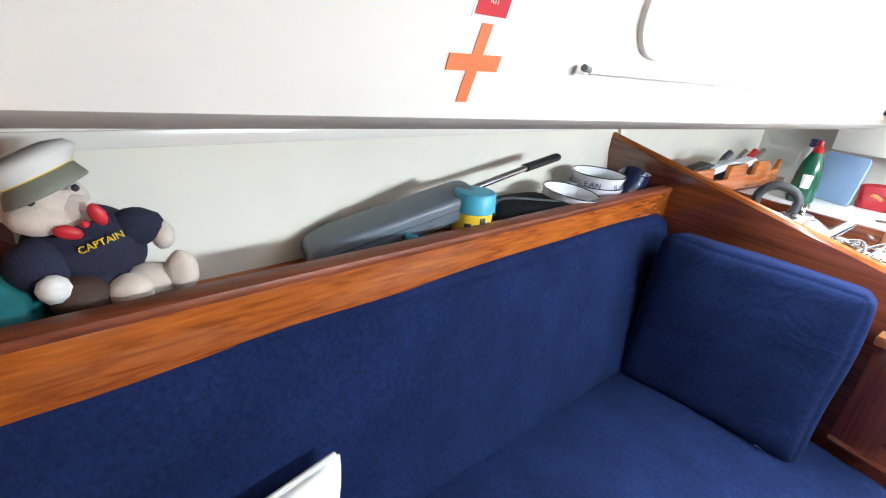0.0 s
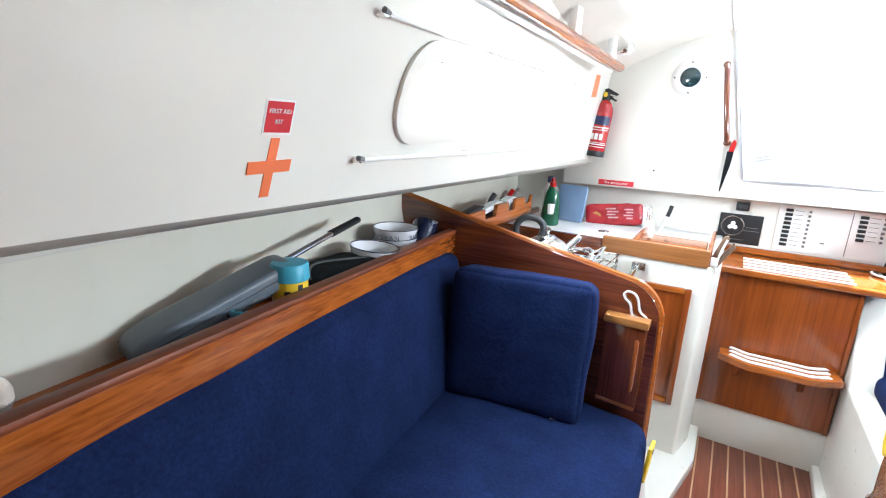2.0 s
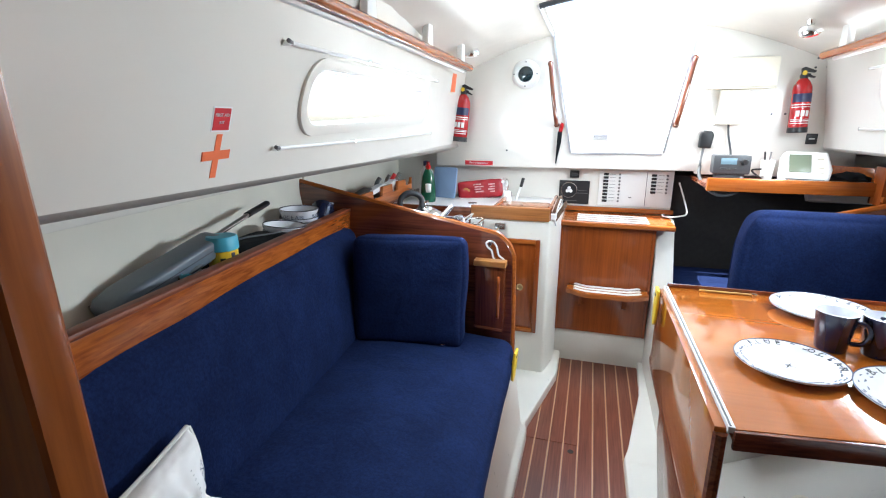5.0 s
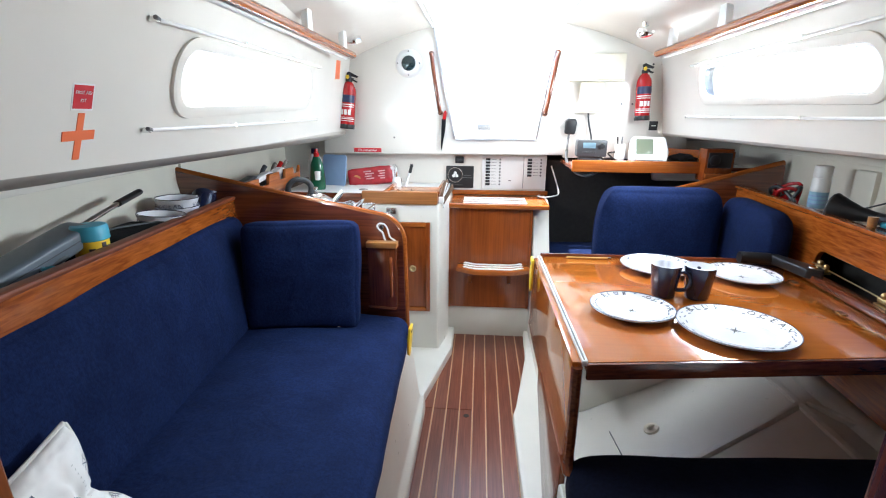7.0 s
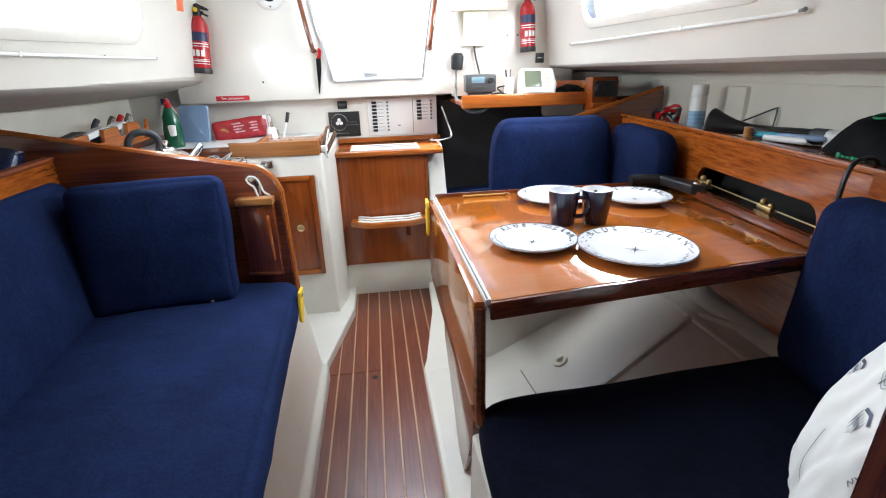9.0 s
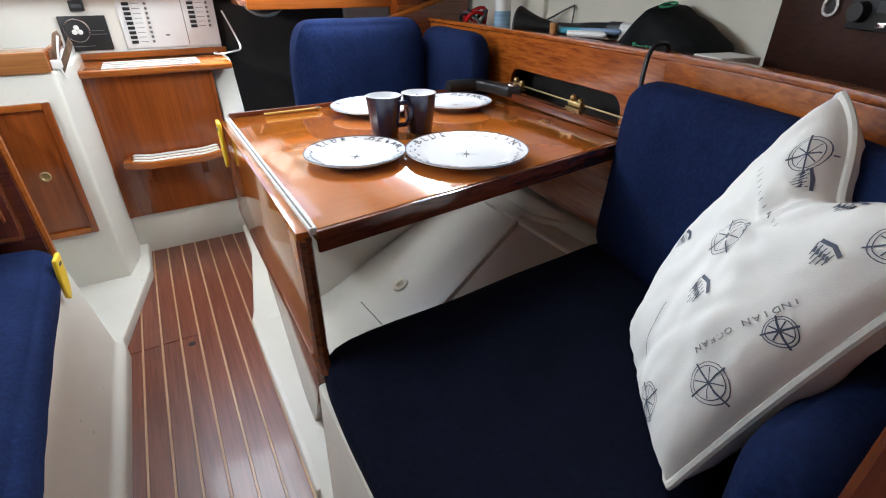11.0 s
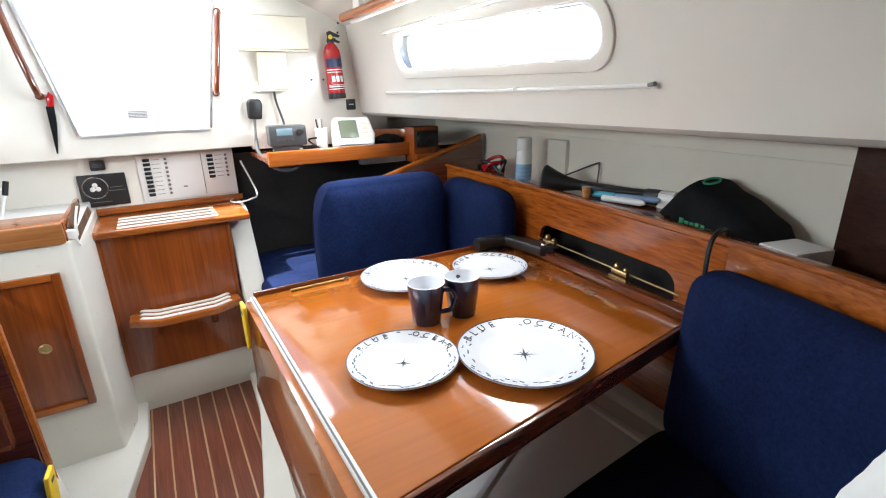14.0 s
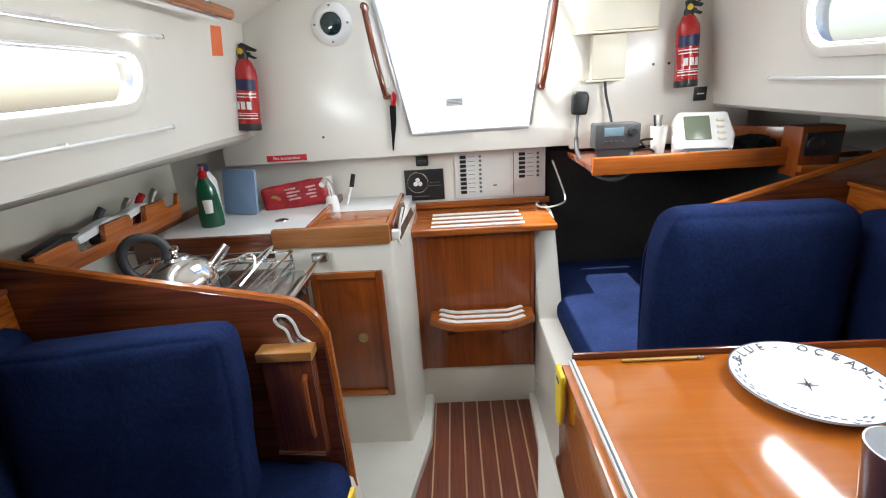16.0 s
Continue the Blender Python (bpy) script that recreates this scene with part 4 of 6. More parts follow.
part("crossbar", holed([(0.537, 1.213), (0.611, 1.215), (0.611, 1.233), (0.537, 1.231)], [], -0.0019, port_wall), ORANGE, cross)
tag = solid("orange_label", holed([(2.245, 1.440), (2.325, 1.445), (2.32, 1.535), (2.24, 1.532)], [], -0.0012, port_wall), ORANGE, "orange sticker with faint printing by the extinguisher", "sign", kind="")


# ---- fire extinguishers ----
def extinguisher(m, label):
    e = thing("fire_extinguisher", label, "fire extinguisher", m, "fire extinguishers")
    part("cylinder", lathe([(0, 0), (0.036, 0), (0.0425, 0.008), (0.043, 0.03), (0.043, 0.185), (0.040, 0.205), (0.028, 0.228), (0.017, 0.238), (0.016, 0.25), (0, 0.25)], 28), RED, e)
    part("base_ring", lathe([(0.0435, 0.0), (0.0445, 0.004), (0.0445, 0.022), (0.0432, 0.024)], 28), BLACK, e)
    arc_ = [radians(a) for a in range(-160, -19, 10)]

    def label_band(z0, z1, r=0.0436):
        bm = bmesh.new()
        lo = [bm.verts.new((r * math.cos(a), r * math.sin(a), z0)) for a in arc_]
        hi = [bm.verts.new((r * math.cos(a), r * math.sin(a), z1)) for a in arc_]
        for k in range(len(arc_) - 1):
            bm.faces.new((lo[k], lo[k + 1], hi[k + 1], hi[k]))
        return bm
    part("blue_band", label_band(0.135, 0.172), NAVYP, e, "dark blue label band")
    for z0, z1 in ((0.122, 0.126), (0.112, 0.115), (0.050, 0.054), (0.040, 0.043), (0.058, 0.060)):
        part("print_line", label_band(z0, z1, 0.0439), PLASTIC, e)
    for a in (-118, -90, -62):
        part("print_mark", moved(box(-0.008, 0.008, -0.0442, -0.0432, 0.072, 0.098, 0.001), Matrix.Rotation(radians(a + 90), 4, "Z")), PLASTIC, e)
    part("valve", join(lathe([(0.017, 0.238), (0.019, 0.25), (0.013, 0.262), (0.013, 0.275), (0, 0.276)], 16), tube([(0, 0, 0.258), (0.026, -0.004, 0.252)], 0.007, 8)), BLACK, e)
    part("lever", prism([(-0.012, 0.270), (0.045, 0.262), (0.052, 0.270), (0.0, 0.290), (-0.014, 0.284)], -0.008, 0.008, "y", 0.002), BLACK, e)
    part("grip", prism([(0.0, 0.252), (0.044, 0.238), (0.050, 0.244), (0.0, 0.264)], -0.008, 0.008, "y", 0.002), BLACK, e)
    part("gauge", lathe([(0, 0), (0.010, 0), (0.010, 0.008), (0, 0.009)], 14, pose(-0.004, -0.014, 0.262, 90)), YELLOW, e, "yellow pressure gauge")
    part("wall_bracket", box(-0.014, 0.014, 0.038, 0.062, 0.05, 0.20, 0.003), BLACK, e)
    return e


extinguisher(pose(-0.822, 2.440, 1.188, -2, 5, 0) @ Matrix.Diagonal((0.98, 0.98, 1.06, 1)), "red fire extinguisher hung in the corner above the galley")
extinguisher(pose(0.782, 2.385, 1.246, -2, -2, 0) @ Matrix.Diagonal((0.88, 0.88, 0.98, 1)), "red fire extinguisher hung above the chart table")

# ---- aft wall fittings ----

def on_aft(x, z, lift=0.0):
    """A pose on the aft wall: local y points into the wall."""
    return WALL @ pose(x, 2.475 - lift, z)


lab = thing("extinguisher_label", "small red label with white letters", "sign", on_aft(-0.72, 1.067))
part("plate", box(-0.082, 0.082, -0.002, 0.0, -0.012, 0.012, 0.0005), REDP, lab)
letters("Fire extinguisher", 0.0165, PLASTIC, lab, pose(0, -0.0022, 0, 90))
spk = thing("compass_repeater", "round white wall instrument with a dark glass dome", "instrument", on_aft(-0.47, 1.540))
part("bezel", lathe([(0.040, 0.016), (0.050, 0.017), (0.068, 0.010), (0.075, 0.0)], 40, pose(0, 0, 0, 90)), PLASTIC, spk)
part("dome", lathe([(0.040, 0.010), (0.036, 0.017), (0.022, 0.022), (0.0, 0.024)], 32, pose(0, 0, 0, 90)), mat("dark_dome", (0.012, 0.03, 0.035), 0.05, coat=1.0), spk)
for a in range(0, 360, 90):
    part("screw", lathe([(0, 0.016), (0.004, 0.015), (0.004, 0.008)], 10, pose(0.061 * math.cos(radians(a)), 0, 0.061 * math.sin(radians(a)), 90)), RUBBER, spk)
for s, xa, xb in ((-1, -0.340, -0.290), (1, 0.335, 0.285)):
    gh = thing("grab_handle", "dark teak grab handle beside the companionway", "grab handle", group="grab handles")
    bar = [(xa, 2.452, 1.585), (xa * 0.985, 2.425, 1.565), ((xa + xb) / 2, 2.418, 1.43), (xb * 1.01, 2.425, 1.30), (xb, 2.452, 1.28)]
    part("bar", moved(tube(bar, 0.011, 10, 6), WALL), MAHOG_Z, gh)
    for z, x in ((1.585, xa), (1.28, xb)):
        part("foot", moved(tube([(x, 2.478, z), (x, 2.44, z)], 0.014, 10), WALL), MAHOG_Z, gh)
kn = thing("rigging_knife", "sheathed knife with a red handle hanging on a cord", "knife", on_aft(-0.272, 1.245, 0.012))
part("sheath", prism([(-0.012, 0.0), (0.012, 0.0), (0.008, -0.06), (-0.012, -0.17), (-0.016, -0.17)], -0.006, 0.004, "y", 0.002), BLACKF, kn)
part("handle", prism([(-0.008, -0.002), (0.012, -0.002), (0.018, 0.035), (0.006, 0.05), (-0.004, 0.03)], -0.007, 0.005, "y", 0.003), RED, kn)
part("cord", tube([(0.0, -0.004, 0.04), (-0.022, -0.006, 0.055), (0.004, -0.006, 0.075), (-0.008, -0.004, 0.10)], 0.002, 6), WHITEF, kn)

ub = thing("cable_box", "cream plastic cable cover box on the aft wall", "junction box", on_aft(0.555, 1.515))
part("cover", box(-0.135, 0.125, -0.055, 0.0, -0.065, 0.065, 0.010), CREAMP, ub)
part("lip", box(-0.155, 0.125, -0.060, 0.0, -0.073, -0.066, 0.002), CREAMP, ub)
lb = thing("instrument_box", "cream plastic instrument box with a cable", "junction box", on_aft(0.525, 1.365))
part("cover", box(-0.065, 0.055, -0.045, 0.0, -0.075, 0.075, 0.008), CREAMP, lb)
part("lip", box(-0.075, 0.050, -0.052, 0.0, -0.083, -0.076, 0.002), CREAMP, lb)
part("cable", tube([(-0.01, -0.02, -0.08), (-0.004, -0.022, -0.13), (0.012, -0.03, -0.20), (0.012, -0.06, -0.235)], 0.005, 8), DKGREY, lb, "dark grey cable")
sq = thing("socket_plate", "small black socket on the aft wall", "socket", on_aft(0.865, 1.218))
part("plate", box(-0.022, 0.022, -0.008, 0.0, -0.024, 0.024, 0.002), BLACK, sq)
part("slot", box(-0.012, 0.012, -0.0095, -0.007, -0.002, 0.003, 0.0005), PLASTIC, sq)
for x, z in ((0.69, 1.33), (0.745, 1.33), (0.83, 1.53), (0.875, 1.53), (0.835, 1.57), (-0.56, 1.14)):
    solid("screw_hole", lathe([(0, 0.001), (0.005, 0.001), (0.005, -0.001)], 10, on_aft(x, z) @ pose(0, 0, 0, 90)), DKGREY, "small dark screw hole in the wall", "screw hole", kind="")

# ---- panels above the steps ----
bp = thing("engine_panel", "black engine control panel with a fan symbol", "control panel", pose(-0.182, 2.598, 0.908))
part("plate", box(-0.083, 0.083, -0.010, 0.0, -0.066, 0.066, 0.003), BLACK, bp)
part("dial_ring", moved(tube([(0.043 * math.cos(radians(a)), 0, 0.043 * math.sin(radians(a))) for a in range(0, 361, 12)], 0.003, 6, smooth=False), pose(-0.028, -0.011, 0.012)), STEEL, bp, "pale ring round the dial")
for a in (90, 210, 330):
    part("fan_blade", ball((-0.028 + 0.011 * math.cos(radians(a)), -0.011, 0.012 + 0.011 * math.sin(radians(a))), 0.010, (1, 0.2, 1)), PLASTIC, bp)
for x, z, w in ((0.045, 0.01, 0.022), (0.045, -0.004, 0.03), (-0.02, -0.048, 0.04)):
    part("print_line", box(x - w, x + w, -0.0108, -0.0096, z - 0.0012, z + 0.0012, 0.0003), RUBBER, bp)
bk = thing("isolator_switch", "black isolator switch above the control panel", "switch", pose(-0.185, 2.598, 1.010))
part("body", box(-0.026, 0.026, -0.022, 0.0, -0.02, 0.02, 0.006), BLACK, bk)
part("knob", box(-0.016, 0.016, -0.030, -0.020, -0.007, 0.007, 0.003), DKGREY, bk)
sp = thing("switch_panel", "pale grey electrical panel with rows of black switches", "switch panel", pose(0.14, 2.598, 0.937))
part("plate", box(-0.19, 0.19, -0.006, 0.0, -0.096, 0.098, 0.002), PLASTIC, sp)
part("seam", box(0.055, 0.058, -0.0068, -0.005, -0.09, 0.092, 0.0003), RUBBER, sp)
for x0, n in ((-0.155, 9), (0.092, 6)):
    for k in range(n):
        z = 0.078 - 0.0185 * k
        part("rocker_switch", box(x0 - 0.013, x0 + 0.013, -0.013, -0.004, z - 0.0062, z + 0.0062, 0.002), BLACK, sp)
        part("fuse_cap", lathe([(0, 0.008), (0.005, 0.008), (0.006, 0.0)], 8, pose(x0 + (0.072 if n == 9 else 0.066), -0.005, z, 90)), RUBBER, sp)
        part("caption_bar", box(x0 + 0.020, x0 + 0.050, -0.0068, -0.005, z - 0.001, z + 0.001, 0.0002), RUBBER, sp)
part("badge", box(-0.03, -0.015, -0.0068, -0.005, -0.05, -0.044, 0.0005), RUBBER, sp)
solid("panel_trim", box(-0.30, 0.345, 2.575, 2.600, 0.806, 0.832, 0.003), TEAK_X, "weathered wooden trim under the panels", "trim")
wl = thing("white_cable", "loose loop of white cable beside the steps", "cable")
part("loop", tube([(0.36, 2.60, 0.98), (0.385, 2.56, 0.90), (0.40, 2.52, 0.83), (0.36, 2.47, 0.82), (0.31, 2.46, 0.815), (0.285, 2.50, 0.812), (0.29, 2.56, 0.810), (0.32, 2.60, 0.806)], 0.004, 8), PLASTIC, wl)

# ---- chart table things ----
NAVZ = 1.030
vh = thing("vhf_radio", "grey marine radio with a small lit-grey screen", "radio", pose(0.505, 2.235, NAVZ, 0, 0, -4))
part("body", box(-0.075, 0.075, 0.0, 0.085, 0.035, 0.118, 0.008), DKGREY, vh)
part("screen", box(-0.045, 0.018, -0.003, 0.002, 0.078, 0.106, 0.001), mat("blue_lcd", (0.16, 0.26, 0.32), 0.2), vh)
for k in range(4):
    part("key", box(-0.045 + 0.018 * k, -0.033 + 0.018 * k, -0.004, 0.002, 0.055, 0.063, 0.001), DKGREY, vh)
part("knob", lathe([(0, 0.016), (0.012, 0.016), (0.014, 0.0)], 16, pose(0.048, 0, 0.09, 90)), BLACK, vh)
part("bracket", box(-0.06, 0.06, 0.02, 0.07, 0.0, 0.036, 0.004), DKGREY, vh)
part("wires", tube([(0.05, 0.03, 0.02), (0.10, 0.0, 0.03), (0.13, 0.03, 0.015), (0.09, 0.05, 0.05), (0.12, 0.02, 0.06)], 0.004, 6), BLACK, vh)
mic = thing("radio_handset", "black fist microphone hung on the wall with a coiled lead", "microphone", on_aft(0.425, 1.205, 0.012))
part("body", moved(prism([(-0.028, -0.035), (0.028, -0.035), (0.032, 0.03), (0.022, 0.048), (-0.022, 0.048), (-0.032, 0.03)], -0.03, 0.0, "y", 0.010, 3), pose(0, 0, 0.0, 0, 4, 0)), BLACK, mic)
part("stem", tube([(-0.004, -0.015, -0.03), (-0.010, -0.02, -0.085), (-0.012, -0.03, -0.12)], 0.006, 8), RUBBER, mic)
part("lead", tube([(-0.012, -0.03, -0.12), (-0.02, -0.12, -0.17), (0.01, -0.26, -0.215), (0.06, -0.30, -0.225), (0.11, -0.29, -0.20), (0.125, -0.25, -0.15)], 0.008, 8), DKGREY, mic, "dark coiled lead")
cp = thing("chart_plotter", "white navigation display with a grey-green screen", "display", pose(0.775, 2.185, NAVZ + 0.026, -34, 0, -8))
part("casing", prism([(-0.095, 0.0), (0.085, -0.004), (0.098, 0.05), (0.082, 0.135), (-0.068, 0.14), (-0.085, 0.12)], -0.002, 0.045, "y", 0.012, 3), PLASTIC, cp)
part("screen", box(-0.058, 0.022, -0.006, 0.0, 0.032, 0.118, 0.002), LCD, cp)
for k in range(4):
    part("key", box(0.042, 0.066, -0.006, 0.0, 0.03 + 0.022 * k, 0.042 + 0.022 * k, 0.002), CREAMP, cp)
part("stand", box(-0.07, 0.07, 0.0, 0.055, -0.018, 0.006, 0.004), DKGREY, cp)
jar = thing("clear_tumbler", "small clear plastic tumbler beside the radio", "tumbler", pose(0.655, 2.27, NAVZ))
part("wall", lathe([(0.0, 0.002), (0.022, 0.0), (0.028, 0.10), (0.026, 0.10), (0.020, 0.004)], 20), mat("milky_plastic", (0.62, 0.63, 0.62), 0.2), jar)
for k in range(3):
    part("pen", tube([(0.004 * k - 0.006, 0.0, 0.01), (0.012 * k - 0.016, 0.008, 0.135)], 0.0035, 6), (BLACK, PLASTIC, RUBBER)[k], jar)
jk = thing("power_socket_box", "varnished wooden box with a black power socket", "socket box", pose(1.06, 2.062, 1.0))
part("box", box(-0.065, 0.06, 0.0, 0.09, -0.03, 0.122, 0.004), TEAK_Z, jk)
part("socket", lathe([(0, 0.02), (0.016, 0.02), (0.024, 0.014), (0.026, 0.0)], 20, pose(-0.028, 0.0, 0.07, 90)), BLACK, jk)
part("socket_plate", box(-0.055, 0.05, -0.008, 0.002, 0.035, 0.105, 0.003), BLACK, jk)
part("shelf", box(-0.065, 0.06, -0.02, 0.0, -0.012, 0.010, 0.003), TEAK_X, jk)
blk = thing("black_pouch", "crumpled black pouch on the chart table", "pouch", pose(0.955, 2.24, NAVZ))
part("pouch", ball((0, 0, 0.026), 0.06, (1.25, 0.8, 0.5), 3, 0.35), BLACKF, blk)

# ---- galley things ----
TOP = 0.868
so = thing("soap_bottle", "green washing-up liquid bottle with a red cap", "bottle", pose(-0.945, 2.255, TOP, 0, 0, 20))
part("bottle", moved(lathe([(0, 0), (0.034, 0), (0.038, 0.01), (0.037, 0.06), (0.034, 0.10), (0.030, 0.14), (0.018, 0.17), (0.014, 0.182), (0, 0.182)], 24), Matrix.Diagonal((1.1, 0.75, 1, 1))), GREENP, so)
part("cap", lathe([(0.015, 0.178), (0.016, 0.196), (0.010, 0.202), (0.009, 0.218), (0, 0.22)], 16), RED, so)
part("label", moved(lathe([(0.031, 0.05), (0.0385, 0.055), (0.037, 0.10), (0.030, 0.104)], 24), Matrix.Diagonal((0.75, 0.77, 1, 1))), PLASTIC, so, "white oval label")
sb = thing("spray_bottle", "white cleaning bottle with a dark blue cap", "bottle", pose(-0.985, 2.345, TOP))
part("bottle", lathe([(0, 0), (0.036, 0), (0.038, 0.01), (0.038, 0.15), (0.016, 0.19), (0, 0.19)], 22), PLASTIC, sb)
part("cap", lathe([(0.017, 0.186), (0.019, 0.19), (0.018, 0.215), (0, 0.217)], 16), NAVYP, sb)
cb = thing("chopping_board", "pale blue plastic chopping board leaning on the wall", "chopping board", pose(-0.905, 2.41, TOP + 0.002, -10, 0, -14))
part("board", prism(rounded(-0.075, 0.075, 0.0, 0.175, 0.014, 4), -0.006, 0.006, "y", 0.003), BLUEP, cb)
pk = thing("biscuit_packet", "crumpled red foil packet with a gold emblem and pale print", "packet", pose(-0.70, 2.50, TOP, -12, -5, 14))
bm = puff(-0.130, 0.122, -0.022, 0.022, 0.0, 0.096, 0.007, 0.005, 0.004, 17)
for v in bm.verts:
    v.co.y += 0.006 * noise.noise(v.co * 26) + 0.003 * noise.noise(v.co * 70)
    v.co.z += (0.004 * noise.noise(v.co * 34)) if v.co.z > 0.02 else 0.0
part("packet", bm, mat("red_foil", (0.36, 0.014, 0.022), 0.3, vary=0.25, scale=30, bump=0.3, bump_scale=120), pk, smooth=60)
part("emblem", ball((-0.080, -0.026, 0.046), 0.024, (1, 0.12, 0.8), 2, 0.3), mat("gold_print", (0.50, 0.26, 0.07), 0.4, vary=0.3, scale=80), pk, "gold emblem")
PINK = mat("pale_pink_print", (0.62, 0.36, 0.36), 0.5, vary=0.3, scale=60)
for x, z, w in ((-0.020, 0.074, 0.022), (-0.010, 0.060, 0.026), (-0.018, 0.046, 0.020), (-0.008, 0.032, 0.024), (0.062, 0.070, 0.020), (0.066, 0.056, 0.016), (0.060, 0.042, 0.020), (0.066, 0.028, 0.014)):
    part("print_bar", box(x - w, x + w, -0.0315, -0.026, z - 0.0035, z + 0.0035, 0.001), PINK, pk)
part("crimp", prism([(0.12, 0.0), (0.150, -0.005), (0.152, 0.10), (0.12, 0.098)], -0.006, 0.006, "y", 0.002), PLASTIC, pk, "white crimped end")
tp = thing("galley_tap", "white galley tap on the worktop", "tap", pose(-0.535, 2.40, TOP))
part("base", lathe([(0, 0), (0.026, 0), (0.028, 0.006), (0.022, 0.05), (0.016, 0.058), (0, 0.06)], 20), PLASTIC, tp)
part("spout", tube([(0, 0, 0.05), (0.0, -0.01, 0.10), (-0.005, -0.04, 0.125), (-0.01, -0.075, 0.115)], 0.011, 10), CHROME, tp)
lv = thing("pump_lever", "white pump lever with a black knob", "lever", pose(-0.47, 2.48, TOP))
part("arm", tube([(-0.022, -0.02, 0.0), (-0.008, -0.008, 0.05), (0.0, 0, 0.075)], 0.006, 8), PLASTIC, lv)
part("knob", tube([(0.0, 0.0, 0.072), (0.012, 0.006, 0.122)], 0.009, 8), BLACK, lv)
dr = thing("sink_drain", "dark drain ring in the worktop", "drain", pose(-0.70, 2.28, TOP))
part("ring", lathe([(0.016, 0.001), (0.022, 0.003), (0.025, 0.0)], 20), STEEL, dr)
part("hole", lathe([(0, 0.0008), (0.017, 0.0012)], 20), BLACK, dr)

rack = thing("knife_rack", "notched pale wooden rack on the galley side", "rack", pose(-1.035, 1.90, 0.925))
notches = [(-0.30, 0.0), (-0.30, 0.062), (-0.20, 0.068), (-0.17, 0.066), (-0.165, 0.03), (-0.07, 0.028), (-0.06, 0.072), (0.05, 0.074), (0.058, 0.035), (0.12, 0.034), (0.13, 0.078), (0.23, 0.078), (0.238, 0.045), (0.30, 0.045), (0.32, 0.08), (0.32, 0.0)]
part("front", prism(notches, -0.008, 0.008, "x", 0.003), TEAK, rack)
part("bottom", box(-0.22, 0.0, -0.30, 0.32, -0.012, 0.004, 0.002), TEAK, rack)
for nm, y, z, m_, l, labl in (("kitchen_knife", -0.05, 0.055, PLASTIC, 0.20, "white handled kitchen knife in the rack"), ("kitchen_knife", 0.12, 0.062, PLASTIC, 0.12, "white handled kitchen knife in the rack"), ("black_tray", -0.20, 0.055, BLACK, 0.16, "black plastic sheath in the rack"), ("black_tray", 0.0, 0.030, BLACK, 0.14, "black plastic sheath in the rack")):
    kf = thing(nm, labl, "knife" if m_ is PLASTIC else "sheath", pose(-1.065, 1.90 + y, 0.935 + z - 0.01, 3, 0, 6))
    part("body", prism([(-l / 2, -0.006), (l / 2, -0.004), (l / 2 + 0.01, 0.01), (l * 0.3, 0.020), (-l / 2, 0.016)], -0.018, 0.018, "x", 0.005), m_, kf)
for k, (y, m_) in enumerate(((0.17, RED), (0.24, STEEL), (0.10, STEEL), (-0.02, DKGREY))):
    sc = thing("rack_utensil", "small utensil with a coloured handle in the rack", "utensil", pose(-1.10, 1.90 + y, 0.928))
    part("handle", tube([(0, 0, 0), (0.01, 0.02, 0.07), (0.02, 0.04, 0.10)], 0.011, 8), m_, sc)

stove = thing("cooker", "stainless steel gimballed cooker with wire pan rails", "cooker", pose(-0.78, 1.79, 0.50))
part("body", box(-0.24, 0.24, -0.20, 0.20, 0.0, 0.28, 0.012), STEEL, stove)
part("hob", box(-0.235, 0.20, -0.19, 0.19, 0.28, 0.292, 0.004), STEEL, stove)
part("control_panel", moved(box(-0.006, 0.006, -0.19, 0.19, 0.0, 0.10, 0.004), pose(0.225, 0, 0.20, 0, 25, 0)), STEEL, stove)
for k in range(3):
    kn2 = part("knob", lathe([(0, 0.024), (0.014, 0.024), (0.018, 0.0)], 16, pose(0.245, -0.08 + 0.08 * k, 0.25, 0, 62, 0)), BLACK, stove)
    part("pointer", box(0.262, 0.268, -0.084 + 0.08 * k, -0.076 + 0.08 * k, 0.25, 0.272, 0.001), CHROME, kn2)
for z in (0.315, 0.345):
    part("rail", tube([(-0.235, -0.19, z), (0.205, -0.19, z), (0.21, 0.19, z), (-0.235, 0.19, z), (-0.235, -0.19, z)], 0.004, 8, smooth=False), CHROME, stove)
for x in (-0.235, 0.205):
    for y in (-0.19, 0.19):
        part("rail_post", tube([(x, y, 0.285), (x, y, 0.35)], 0.005, 8), CHROME, stove)
for k in range(7):
    part("pan_wire", tube([(-0.20 + 0.06 * k, -0.18, 0.318), (-0.20 + 0.06 * k, 0.18, 0.322)], 0.0035, 6), CHROME, stove)
for y in (-0.09, 0.09):
    part("burner", lathe([(0, 0.312), (0.03, 0.31), (0.042, 0.302), (0.045, 0.292)], 20, pose(0.0, y, 0)), BLACK, stove)
for k in range(3):
    part("clamp", tube([(-0.1 + 0.1 * k, -0.12 + 0.1 * k, 0.33), (0.06 + 0.05 * k, 0.05 + 0.06 * k, 0.37), (0.14, 0.16 - 0.1 * k, 0.33)], 0.0045, 6), CHROME, stove)
kt = thing("kettle", "polished steel kettle with a grey handle", "kettle", pose(-0.775, 1.72, 0.825, 0, 0, 28))
part("body", lathe([(0, 0), (0.085, 0), (0.092, 0.012), (0.088, 0.05), (0.070, 0.085), (0.040, 0.102), (0.03, 0.104)], 32), CHROME, kt)
